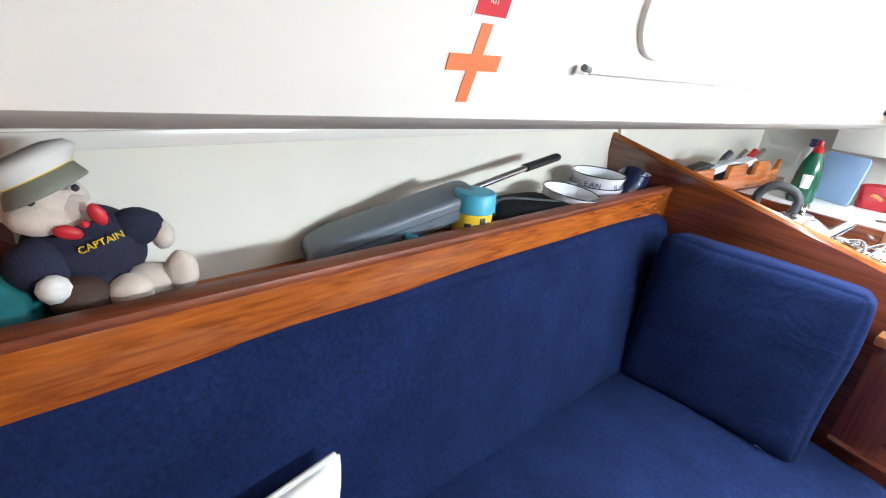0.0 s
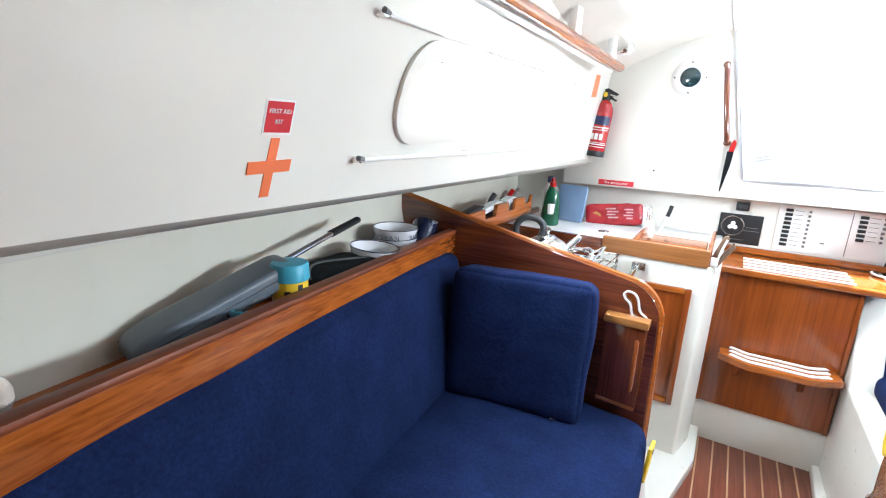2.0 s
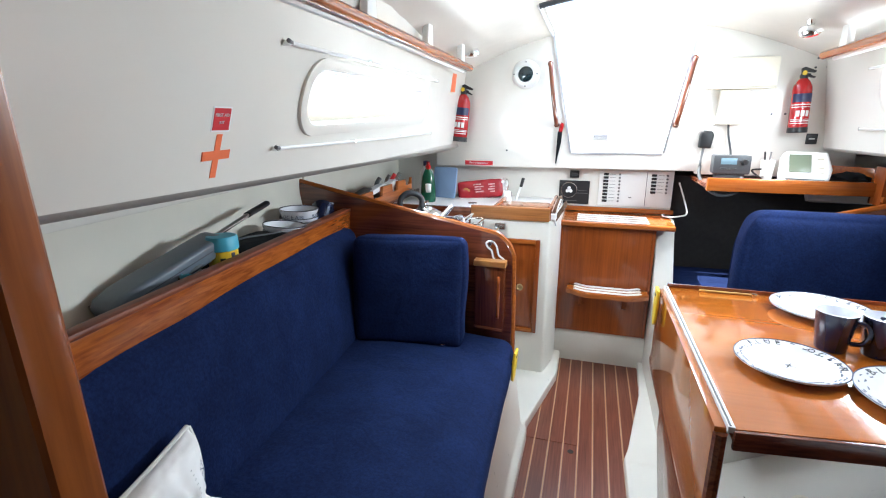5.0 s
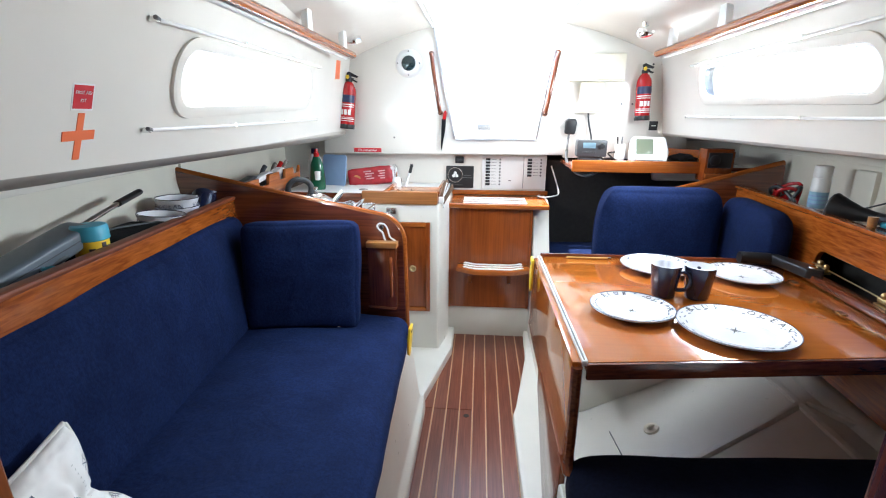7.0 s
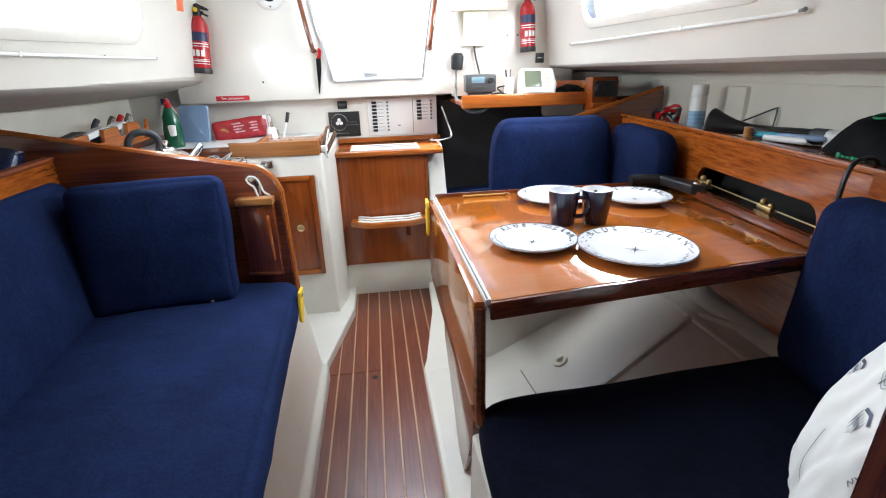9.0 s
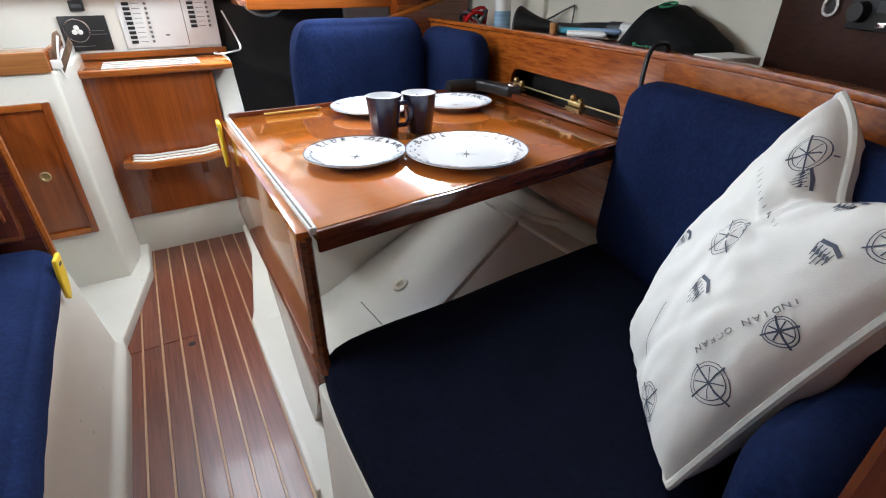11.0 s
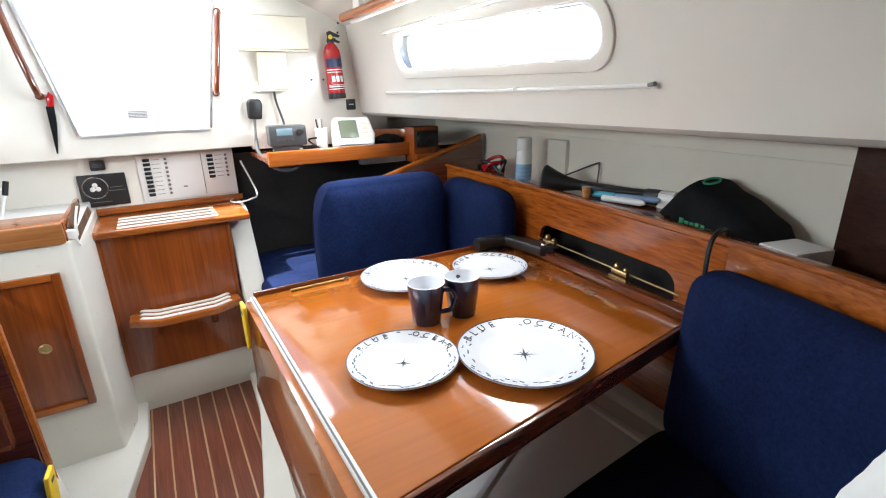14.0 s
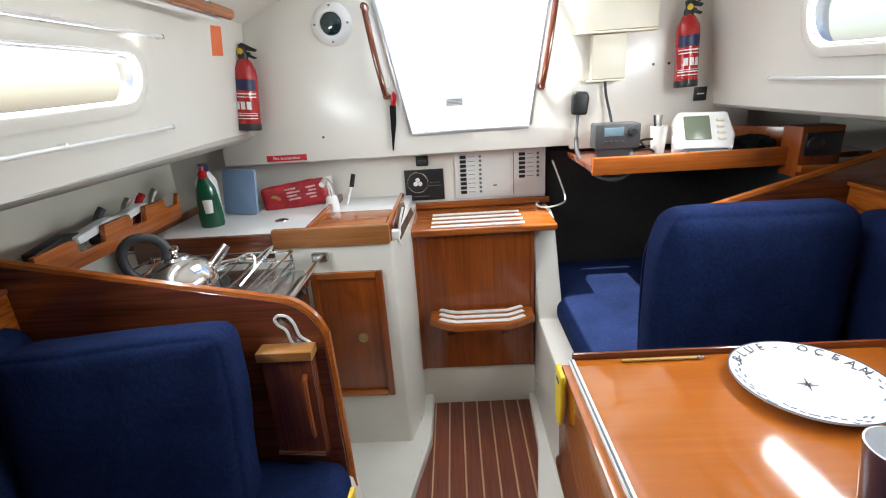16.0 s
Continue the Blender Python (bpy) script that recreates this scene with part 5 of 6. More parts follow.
part("lid", lathe([(0.034, 0.102), (0.028, 0.110), (0.008, 0.113), (0.008, 0.122), (0.013, 0.128), (0.012, 0.136), (0, 0.138)], 24), CHROME, kt)
part("handle", tube([(-0.075, 0, 0.055), (-0.105, 0, 0.09), (-0.110, 0, 0.140), (-0.082, 0, 0.170), (-0.040, 0, 0.166), (-0.016, 0, 0.140), (-0.022, 0, 0.100)], 0.012, 10), DKGREY, kt)
part("spout", tube([(0.07, 0.02, 0.05), (0.105, 0.03, 0.085), (0.125, 0.035, 0.105)], 0.016, 10, taper=0.010), CHROME, kt)
sbar = thing("cooker_grab_bar", "short steel bar across the front of the cooker", "grab bar", pose(-0.50, 2.03, 0.80))
part("bar", tube([(0.0, -0.005, 0.0), (0.004, -0.16, 0.004), (0.006, -0.32, 0.004), (0.004, -0.475, 0.0)], 0.009, 10), CHROME, sbar)
part("mount", box(-0.025, 0.025, -0.012, 0.012, -0.012, 0.018, 0.004), STEEL, sbar)

# ---- port shelf things ----
SH = 0.868


def plush_mesh():
    """The stuffed bear: one mesh, its cloth by material."""
    mats, parts_ = [FUR, NAVYK, WHITEF, REDP, DARKINK, YELLOW, mat("grey_green_peak", (0.24, 0.25, 0.20), 0.7), mat("brown_leather", (0.055, 0.028, 0.018), 0.7, bump=0.6, bump_scale=180)], []

    def add(bm, k):
        for f in bm.faces:
            f.material_index, f.smooth = k, True
        parts_.append(bm)
    add(ball((-0.012, 0.010, 0.000), 0.052, (0.85, 1.12, 1.0), 3, 0.06), 1)                 # jersey
    add(ball((-0.005, 0.010, -0.040), 0.052, (0.9, 1.15, 0.75), 3, 0.05), 1)
    add(ball((-0.004, -0.016, 0.058), 0.037, (0.95, 1.05, 0.92), 3, 0.05), 0)          # head
    add(ball((0.019, -0.020, 0.050), 0.021, (0.9, 1.3, 0.85), 3, 0.06), 0)           # muzzle
    add(ball((0.018, 0.008, 0.056), 0.017, (0.7, 1.1, 1.0), 3, 0.06), 0)
    for y, z in ((-0.024, 0.070), (0.012, 0.082)):
        add(ball((0.030, y, z), 0.0042, n=1), 4)
    add(ball((-0.004, 0.058, 0.024), 0.027, (0.8, 1.15, 0.85), 2, 0.08), 1)            # sleeves
    add(ball((0.0, 0.084, 0.012), 0.0145, (0.9, 0.9, 1.25), n=2, rough=0.1), 0)
    add(ball((0.014, -0.030, -0.006), 0.031, (0.9, 1.0, 1.15), 2, 0.08), 1)
    add(ball((0.046, -0.020, -0.016), 0.0155, n=2, rough=0.12), 2)
    add(ball((0.020, 0.066, -0.034), 0.024, (0.9, 1.35, 0.85), 3, 0.10), 0)             # legs
    add(ball((0.027, 0.096, -0.026), 0.0215, (0.85, 0.85, 1.2), 3, 0.10), 0)
    add(ball((0.036, 0.044, -0.036), 0.0205, (1.0, 1.1, 0.95), 3, 0.10), 0)
    add(ball((0.034, 0.000, -0.036), 0.0270, (0.9, 1.05, 0.9), 3, 0.05), 7)           # brown ball at its feet
    tilt = pose(-0.010, -0.018, 0.086, 26, -8, 0) @ Matrix.Scale(0.54, 4)
    add(lathe([(0, 0.050), (0.040, 0.049), (0.072, 0.040), (0.084, 0.024), (0.074, 0.012), (0.065, 0.0), (0.062, -0.010), (0.056, -0.012)], 32, tilt), 2)   # cap
    peak = bmesh.new()
    rows_ = []
    for k in range(19):
        a = radians(-84 + 168 * k / 18)
        reach = 0.064 + 0.034 * max(0.0, math.cos(a)) ** 0.8
        rows_.append([peak.verts.new((r_ * math.cos(a), r_ * math.sin(a), z_)) for r_, z_ in ((0.063, 0.002), ((0.063 + reach) / 2, -0.008), (reach, -0.026), (reach, -0.030), (0.060, -0.006))])
    for a_, b_ in zip(rows_, rows_[1:]):
        for k in range(4):
            peak.faces.new((a_[k], a_[k + 1], b_[k + 1], b_[k]))
    add(moved(peak, tilt), 6)
    add(lathe([(0.0650, 0.000), (0.0665, 0.001), (0.0680, 0.006), (0.0670, 0.008)], 32, tilt), 5)
    for y, z, turn in ((0.000, 0.040, 20), (0.026, 0.056, 70)):
        add(moved(ball((0, 0, 0), 0.0095, (0.5, 1.35, 0.8), 2, 0.12), pose(0.040, y, z, -turn)), 3)
    add(ball((0.036, 0.014, 0.046), 0.005, n=1), 3)
    bm = join(*parts_)
    me = bpy.data.meshes.new("plush_bear")
    bm.to_mesh(me)
    bm.free()
    for m_ in mats:
        me.materials.append(m_)
    # the word across the jersey, merged into the same mesh
    cu = bpy.data.curves.new("word", "FONT")
    cu.body, cu.size, cu.extrude, cu.align_x = "CAPTAIN", 0.0105, 0.001, "CENTER"
    tmp = new("tmp_text", cu)
    bpy.context.view_layer.update()
    wm = bpy.data.meshes.new_from_object(tmp.evaluated_get(bpy.context.evaluated_depsgraph_get()))
    bpy.data.objects.remove(tmp)
    wm.transform(Matrix(((0, 0, 1, 0.0325), (1, 0, 0, 0.026), (0, 1, 0, 0.020), (0, 0, 0, 1))) @ pose(0, 0, 0, 0, 0, 20))
    b2 = bmesh.new()
    b2.from_mesh(me)
    n0 = len(b2.faces)
    b2.from_mesh(wm)
    b2.faces.ensure_lookup_table()
    for f in b2.faces[n0:]:
        f.material_index = 5
    b2.to_mesh(me)
    b2.free()
    return me


bear = new("plush_bear", plush_mesh())
bear.matrix_world = pose(-0.992, 0.176, 0.978, 0, 0, 0) @ Matrix.Scale(1.04, 4)
tagged(bear, "stuffed plush bear in a navy captain jersey and white cap", "toy")
tl = thing("teal_cloth", "crumpled teal cloth behind the shelf board", "cloth", pose(-0.965, 0.096, SH + 0.004))
part("folds", ball((0, 0, 0.05), 0.052, (0.6, 0.9, 1.1), 4, 0.28), TEALC, tl, smooth=80)
rdp = thing("patterned_cloth", "dark red patterned cloth bundle on the shelf", "cloth", pose(-1.04, 0.085, SH + 0.015))
part("folds", ball((0, 0, 0.06), 0.055, (0.7, 0.8, 1.3), 3, 0.4), mat("dark_red_cloth", (0.10, 0.02, 0.015), 0.9, vary=0.5, scale=40), rdp)

om = thing("outboard_motor", "grey plastic electric outboard with a steel tiller", "outboard", pose(-1.052, 0.642, 0.945, 16, 0, 0) @ Matrix.Diagonal((0.85, 1.02, 0.60, 1)))
prof = [(-0.175, -0.045), (-0.18, 0.0), (-0.165, 0.032), (-0.12, 0.042), (0.125, 0.042), (0.148, 0.034), (0.153, 0.0), (0.13, -0.035), (0.05, -0.04), (-0.06, -0.045), (-0.13, -0.058), (-0.16, -0.055)]
part("housing", moved(prism(prof, -0.05, 0.05, "x", 0.018, 3), Matrix.Rotation(radians(-8), 4, "Z")), GREYP, om)
part("seam_line", moved(prism([(-0.175, 0.004), (0.150, 0.004), (0.150, 0.007), (-0.175, 0.007)], -0.0508, 0.0508, "x", 0.0005), Matrix.Rotation(radians(-8), 4, "Z")), DKGREY, om)
part("lower_bracket", tube([(0.03, -0.02, -0.035), (0.045, 0.04, -0.02), (0.03, 0.10, -0.045)], 0.014, 8), DKGREY, om)
part("tiller", tube([(0.0, 0.13, 0.008), (-0.055, 0.34, -0.048)], 0.011, 10), CHROME, om, "steel tiller tube")
part("tiller_grip", tube([(-0.055, 0.34, -0.048), (-0.08, 0.46, -0.080)], 0.015, 10), BLACK, om, "black rubber grip")
part("clamp_screw", tube([(0.052, -0.10, -0.035), (0.052, -0.07, -0.025)], 0.012, 8), BLACK, om)
part("bolt", ball((0.050, -0.02, -0.015), 0.006), BLACK, om)
rp = thing("rope_coil", "small coil of black and turquoise rope", "rope", pose(-1.004, 0.640, SH + 0.042))
for k in range(4):
    part("turn", moved(tube([((0.016 + 0.003 * (k % 2)) * math.cos(radians(a)), 0.026 * math.sin(radians(a)), 0.003 * math.sin(radians(3 * a))) for a in range(0, 361, 20)], 0.0055, 8, smooth=False), pose(0.001 * k, 0.002 * k, 0.008 * k - 0.006, 12 - 9 * k, 6 * k, 14 * k)), CYAN if k % 2 else NAVYP, rp)
cup = thing("wet_wipes_tub", "yellow tub with a turquoise lid and dark print", "tub", pose(-1.008, 0.768, SH) @ Matrix.Diagonal((1.1, 1.1, 0.93, 1)))
part("tub", lathe([(0, 0), (0.030, 0), (0.032, 0.004), (0.034, 0.10), (0.034, 0.112), (0, 0.112)], 28), YELLOW, cup)
part("lid", lathe([(0.035, 0.106), (0.037, 0.108), (0.036, 0.140), (0.033, 0.145), (0, 0.146)], 28), CYAN, cup)
for a, z, w in ((0, 0.07, 0.010), (-30, 0.082, 0.006), (28, 0.085, 0.007), (12, 0.095, 0.005), (-16, 0.06, 0.005)):
    part("print_mark", moved(box(0.0325, 0.0345, -w, w, z - 0.007, z + 0.006, 0.001), Matrix.Rotation(radians(a - 20), 4, "Z")), DARKINK, cup)
dk = thing("dark_pouch", "dark grey zipped pouch on the shelf", "pouch", pose(-1.085, 0.97, SH))
part("pouch", puff(-0.075, 0.085, -0.15, 0.13, 0.0, 0.072, 0.03, 0.008, 0.012, 9), BLACKF, dk)
part("zip", tube([(0.06, -0.13, 0.075), (0.0, -0.05, 0.084), (0.05, 0.11, 0.076)], 0.003, 6), DKGREY, dk)


def bowl(m, group=""):
    b = thing("bowl", "white melamine bowl printed with grey nautical words", "bowl", m, "ocean crockery")
    part("wall", lathe([(0, 0.0), (0.035, 0.0), (0.036, 0.006), (0.058, 0.030), (0.070, 0.062), (0.071, 0.066), (0.067, 0.066), (0.055, 0.034), (0.032, 0.010), (0, 0.009)], 36), CHINA, b)
    part("rim", lathe([(0.0665, 0.0655), (0.069, 0.0675), (0.0715, 0.0655)], 36), MUG, b, "thin navy rim")
    word = "OCEAN  BLUE  "
    for i, ch in enumerate(word * 2):
        if ch != " ":
            a = radians(-200 + i * 360 / (len(word) * 2))
            r = 0.0668
            mm = Matrix.Translation((r * math.cos(a), r * math.sin(a), 0.044)) @ Matrix.Rotation(a + math.pi / 2, 4, "Z") @ pose(0, 0, 0, 72)
            letters(ch, 0.019, INK, b, mm, "letter", 0.0004)
    for k in range(26):
        a = radians(k * 360 / 26 + 5)
        part("print_mark", moved(box(0.053, 0.0555, -0.004, 0.004, 0.021, 0.0245, 0.0004), Matrix.Rotation(a, 4, "Z") @ pose(0.0, 0, 0.0, 0, 0, 0)), INK, b)
    return b


b1 = bowl(pose(-1.120, 1.285, SH + 0.018, 0, 0, 60))
copy_thing(b1, pose(-1.120, 1.285, SH + 0.048, 1, 0, 95))
copy_thing(b1, pose(-1.075, 1.120, SH + 0.024, 0, 6, 40))


def mug(m):
    u = thing("mug", "navy melamine mug with a white inside", "mug", m, "navy mugs")
    part("outside", lathe([(0, 0), (0.030, 0), (0.032, 0.004), (0.0425, 0.093), (0.0428, 0.096)], 32), MUG, u)
    part("inside", lathe([(0.0428, 0.096), (0.0405, 0.0965), (0.031, 0.008), (0, 0.007)], 32), CHINA, u, "white inside")
    part("handle", tube([(0.038, 0, 0.078), (0.058, 0, 0.076), (0.066, 0, 0.055), (0.056, 0, 0.03), (0.034, 0, 0.024)], 0.006, 8), MUG, u)
    return u


m1 = mug(pose(0.482, 1.062, 0.761, 0, 0, -30))
copy_thing(m1, pose(0.572, 1.052, 0.761, 0, 0, 70))
copy_thing(m1, pose(-1.115, 1.450, SH + 0.010, 0, 0, 130))
copy_thing(m1, pose(-1.090, 1.375, SH + 0.036, 0, 55, 110))


# ---- the laid table ----
def plate(r, m, lab_):
    p = thing("plate", lab_, "plate", m, "ocean crockery")
    part("dish", lathe([(0, 0.004), (0.62 * r, 0.004), (0.70 * r, 0.0065), (0.76 * r, 0.0115), (0.985 * r, 0.0185), (r, 0.0195), (0.995 * r, 0.0165), (0.74 * r, 0.006), (0.66 * r, 0.0), (0, 0.0)], 56), CHINA, p)
    part("rim", lathe([(0.985 * r, 0.0190), (0.993 * r, 0.0206), (1.003 * r, 0.0196)], 56), INK, p, "thin grey rim line")
    for i, ch in enumerate("BLUE  OCEAN"):
        if ch != " ":
            a = radians(158 - i * 13.2)
            mm = Matrix.Translation((0.885 * r * math.cos(a), 0.885 * r * math.sin(a), 0.0164)) @ Matrix.Rotation(a - math.pi / 2, 4, "Z") @ pose(0, 0, 0, 15)
            letters(ch, 0.19 * r, DARKINK, p, mm, "letter", 0.0003)
    rnd = random.Random(int(r * 1000))
    for k in range(64):
        a = radians(k * 360 / 64 + rnd.uniform(-2, 2))
        if 30 < math.degrees(a) % 360 < 150 and k % 3:
            continue
        rr = rnd.uniform(0.80, 0.95) * r
        zz = 0.0115 + (rr / r - 0.76) / 0.225 * 0.007
        part("print_mark", moved(box(-0.004, 0.004, -0.0013, 0.0013, 0, 0.0006, 0), Matrix.Translation((rr * math.cos(a), rr * math.sin(a), zz + 0.0004)) @ Matrix.Rotation(a - math.pi / 2 + rnd.uniform(-0.3, 0.3), 4, "Z") @ pose(0, 0, 0, 15)), INK, p)
    bm = bmesh.new()
    for k in range(8):
        a, L = math.pi * k / 4, (0.20 if k % 2 == 0 else 0.12) * r
        q = [(0, 0), (0.16 * L * math.cos(a - 0.6), 0.16 * L * math.sin(a - 0.6)), (L * math.cos(a), L * math.sin(a)), (0.16 * L * math.cos(a + 0.6), 0.16 * L * math.sin(a + 0.6))]
        bm.faces.new([bm.verts.new((*v, 0.0046)) for v in q])
    part("compass_star", bm, DARKINK, p, "dark eight-pointed compass star")
    return p


plate(0.133, pose(0.567, 0.822, 0.761, 0, 0, -32), "large white plate with nautical words round its rim")
plate(0.108, pose(0.352, 0.925, 0.761, 0, 0, -32), "small white plate with nautical words round its rim")
plate(0.125, pose(0.558, 1.318, 0.761, 0, 0, -18), "large white plate with nautical words round its rim")
plate(0.110, pose(0.797, 1.245, 0.761, 0, 0, -18), "small white plate with nautical words round its rim")

wh = thing("winch_handle", "black winch handle lying on the table", "winch handle", pose(0.955, 1.372, 0.762))
part("grip", tube([(-0.09, 0.035, 0.024), (-0.035, 0.03, 0.024), (0.03, 0.015, 0.024)], 0.021, 12), BLACK, wh)
part("arm", prism([(0.0, 0.02), (0.03, 0.04), (0.088, -0.13), (0.060, -0.17), (0.022, -0.145)], 0.010, 0.042, "z", 0.008, 3), BLACK, wh)
part("boss", lathe([(0, 0.046), (0.012, 0.046), (0.016, 0.040), (0.016, 0.03)], 14, pose(0.052, -0.13, 0)), CHROME, wh)
for y in (1.255, 0.955):
    la = thing("table_latch", "small brass table latch", "latch", pose(star_ledge_x(y) - 0.018, y, 0.786, 0, 0, -5), "brass latches")
    part("plate", box(-0.012, 0.012, -0.03, 0.03, 0, 0.005, 0.001), BRASS, la)
    part("barrel", tube([(0, -0.026, 0.014), (0, 0.026, 0.014)], 0.008, 10), BRASS, la)
    part("knob", join(ball((0.0, 0.012, 0.028), 0.010), ball((0.004, -0.014, 0.022), 0.009)), BRASS, la)
rodb = thing("brass_rod", "thin brass hinge rod behind the table", "rod", pose(0, 0, 0.80))
part("rod", tube([(star_ledge_x(0.80) - 0.012, 0.78, 0), (star_ledge_x(1.32) - 0.012, 1.32, 0)], 0.0025, 8), BRASS, rodb)
pv = thing("table_pivot", "chrome pivot pin at the table corner", "pivot", pose(0.995, 0.775, 0.775))
part("pin", tube([(-0.004, -0.02, 0), (0.006, 0.02, 0)], 0.008, 10), CHROME, pv)
for x, y in ((0.955, 0.97), (0.985, 1.22)):
    solid("brass_inlay", moved(box(-0.008, 0.008, -0.014, 0.014, 0, 0.0015, 0.0005), pose(x - 0.04, y, 0.7605)), BRASS, "small brass inlay in the table top", "inlay", kind="")
pc = thing("pencil", "worn yellow pencil along the table edge", "pencil", pose(0.35, 1.421, 0.7640, 0, 90, 0))
part("shaft", lathe([(0, -0.085), (0.0032, -0.085), (0.0032, 0.065), (0.001, 0.082), (0, 0.083)], 6), mat("worn_yellow_paint", (0.45, 0.27, 0.06), 0.5), pc)
part("ferrule", lathe([(0.004, 0.064), (0.0043, 0.066), (0.0043, 0.076), (0.0, 0.077)], 8), CHROME, pc)
for nm, m_, lab_ in (("yellow_tag", pose(0.138, 1.395, 0.700, 0, 0, 0), "bright yellow plastic catch on the table leaf"), ("yellow_tag", pose(-0.317, 1.385, 0.415, 0, 4, -4), "bright yellow plastic catch under the settee edge")):
    yt = thing(nm, lab_, "catch", m_)
    part("body", prism([(-0.024, 0.064), (0.024, 0.066), (0.028, 0.0), (0.022, -0.045), (0.004, -0.066), (-0.018, -0.050), (-0.027, 0.0)], -0.005, 0.005, "x", 0.004, 3), YELLOW, yt)
    part("slot", box(-0.0065, 0.0065, -0.010, 0.010, 0.040, 0.048, 0.001), DKGREY, yt)

# ---- starboard shelf things ----
SS = 0.888
can = thing("spray_can", "white spray can with pale blue print", "spray can", pose(1.200, 1.575, SS) @ Matrix.Scale(1.06, 4))
part("can", lathe([(0, 0), (0.027, 0), (0.028, 0.004), (0.028, 0.148), (0.024, 0.158), (0.012, 0.162)], 24), PLASTIC, can)
part("cap", lathe([(0.0265, 0.156), (0.0275, 0.158), (0.0275, 0.192), (0.025, 0.196), (0, 0.197)], 24), PLASTIC, can)
part("blue_print", lathe([(0.0282, 0.05), (0.0284, 0.052), (0.0284, 0.105), (0.0282, 0.107)], 24), mat("pale_blue_print", (0.25, 0.45, 0.58), 0.4), can)
for z in (0.062, 0.076, 0.09):
    part("print_line", lathe([(0.0284, z), (0.0287, z + 0.001), (0.0287, z + 0.005), (0.0284, z + 0.006)], 24), BLUEP, can)
fh = thing("fog_horn", "black plastic fog horn with a flared mouth", "fog horn", pose(1.135, 1.335, SS + 0.084, 0, 0, 0))
HORN = pose(0, 0, 0, 94, 0, 30)
part("horn", lathe([(0.0, -0.016), (0.030, -0.020), (0.044, -0.034), (0.049, -0.040), (0.051, -0.038), (0.049, -0.030), (0.036, 0.0), (0.024, 0.035), (0.017, 0.075), (0.015, 0.10), (0, 0.102)], 28, HORN), BLACK, fh)
part("mouth_rim", lathe([(0.0485, -0.040), (0.0510, -0.041), (0.0522, -0.037), (0.0505, -0.034)], 28, HORN), DKGREY, fh)
part("pump_tube", tube([(0.044, -0.082, -0.008), (0.040, -0.17, -0.006), (0.012, -0.26, 0.002), (0.022, -0.36, 0.006)], 0.019, 12), BLACK, fh)
part("pump_collar", tube([(0.018, -0.33, 0.005), (0.023, -0.37, 0.006)], 0.022, 12), DKGREY, fh)
part("pump_cap", tube([(0.023, -0.37, 0.006), (0.028, -0.41, 0.006)], 0.021, 12), PLASTIC, fh, "white end cap")
cd = thing("hull_cable", "thin grey cable looped against the hull lining", "cable", pose(1.25, 1.42, SS))
part("run", tube([(-0.03, 0.12, 0.0), (-0.01, 0.06, 0.05), (0.02, -0.04, 0.10), (0.03, -0.12, 0.135), (0.028, -0.135, 0.132), (0.02, -0.14, 0.08), (0.012, -0.145, 0.0)], 0.0028, 6), DKGREY, cd)
rb = thing("jumper_leads", "tangle of red and black clip leads", "leads", pose(1.205, 1.775, SS))
for k in range(5):
    a = k * 1.3
    part("lead", tube([(0.03 * math.cos(a), 0.05 * math.sin(a), 0.02), (0.05 * math.cos(a + 1), 0.07 * math.sin(a + 1), 0.07 + 0.01 * k), (0.03 * math.cos(a + 2), 0.06 * math.sin(a + 2), 0.10), (0.04 * math.cos(a + 3.4), 0.07 * math.sin(a + 3.4), 0.05)], 0.007, 8), BLACK if k % 2 else RED, rb)
part("clip", prism([(-0.05, 0.03), (0.02, 0.02), (0.04, 0.045), (-0.02, 0.075)], -0.012, 0.012, "x", 0.004), RED, rb)
for k, (y, x, m_, labl, L) in enumerate(((1.04, 1.10, PLASTIC, "white plastic tube on the shelf", 0.13), (1.09, 1.115, CYAN, "turquoise toothbrush handle on the shelf", 0.12), (1.01, 1.12, BLUEP, "pale blue marker pen on the shelf", 0.12), (1.0, 1.14, BLACK, "black marker pen on the shelf", 0.16))):
    pn = thing("marker_pen", labl, "pen", pose(x, y, SS + 0.078 + 0.004 * k, 88, 0, 6 + 5 * k))
    part("barrel", lathe([(0, -L / 2), (0.009, -L / 2), (0.009, L * 0.4), (0.004, L / 2), (0, L / 2)], 10), m_, pn)
trayb = thing("shelf_tray", "shallow dark wooden tray on the shelf", "tray", pose(1.115, 1.03, SS))
part("base", box(-0.055, 0.075, -0.14, 0.16, 0.0, 0.066, 0.004), MAHOG_Y, trayb)
ck = thing("cork", "pale cork on the shelf tray", "cork", pose(1.08, 1.155, SS + 0.066))
part("body", lathe([(0, 0), (0.011, 0), (0.013, 0.035), (0, 0.036)], 14), OAK, ck)
wc = thing("white_cup", "small white plastic cap on the shelf", "cap", pose(1.165, 0.955, SS + 0.066))
part("body", lathe([(0, 0), (0.022, 0), (0.024, 0.04), (0, 0.042)], 18), PLASTIC, wc)
bg = thing("nylon_bag", "soft black nylon bag with a green badge", "bag", pose(1.135, 0.80, SS, 0, 0, -14))
bm = bmesh.new()
rings = []
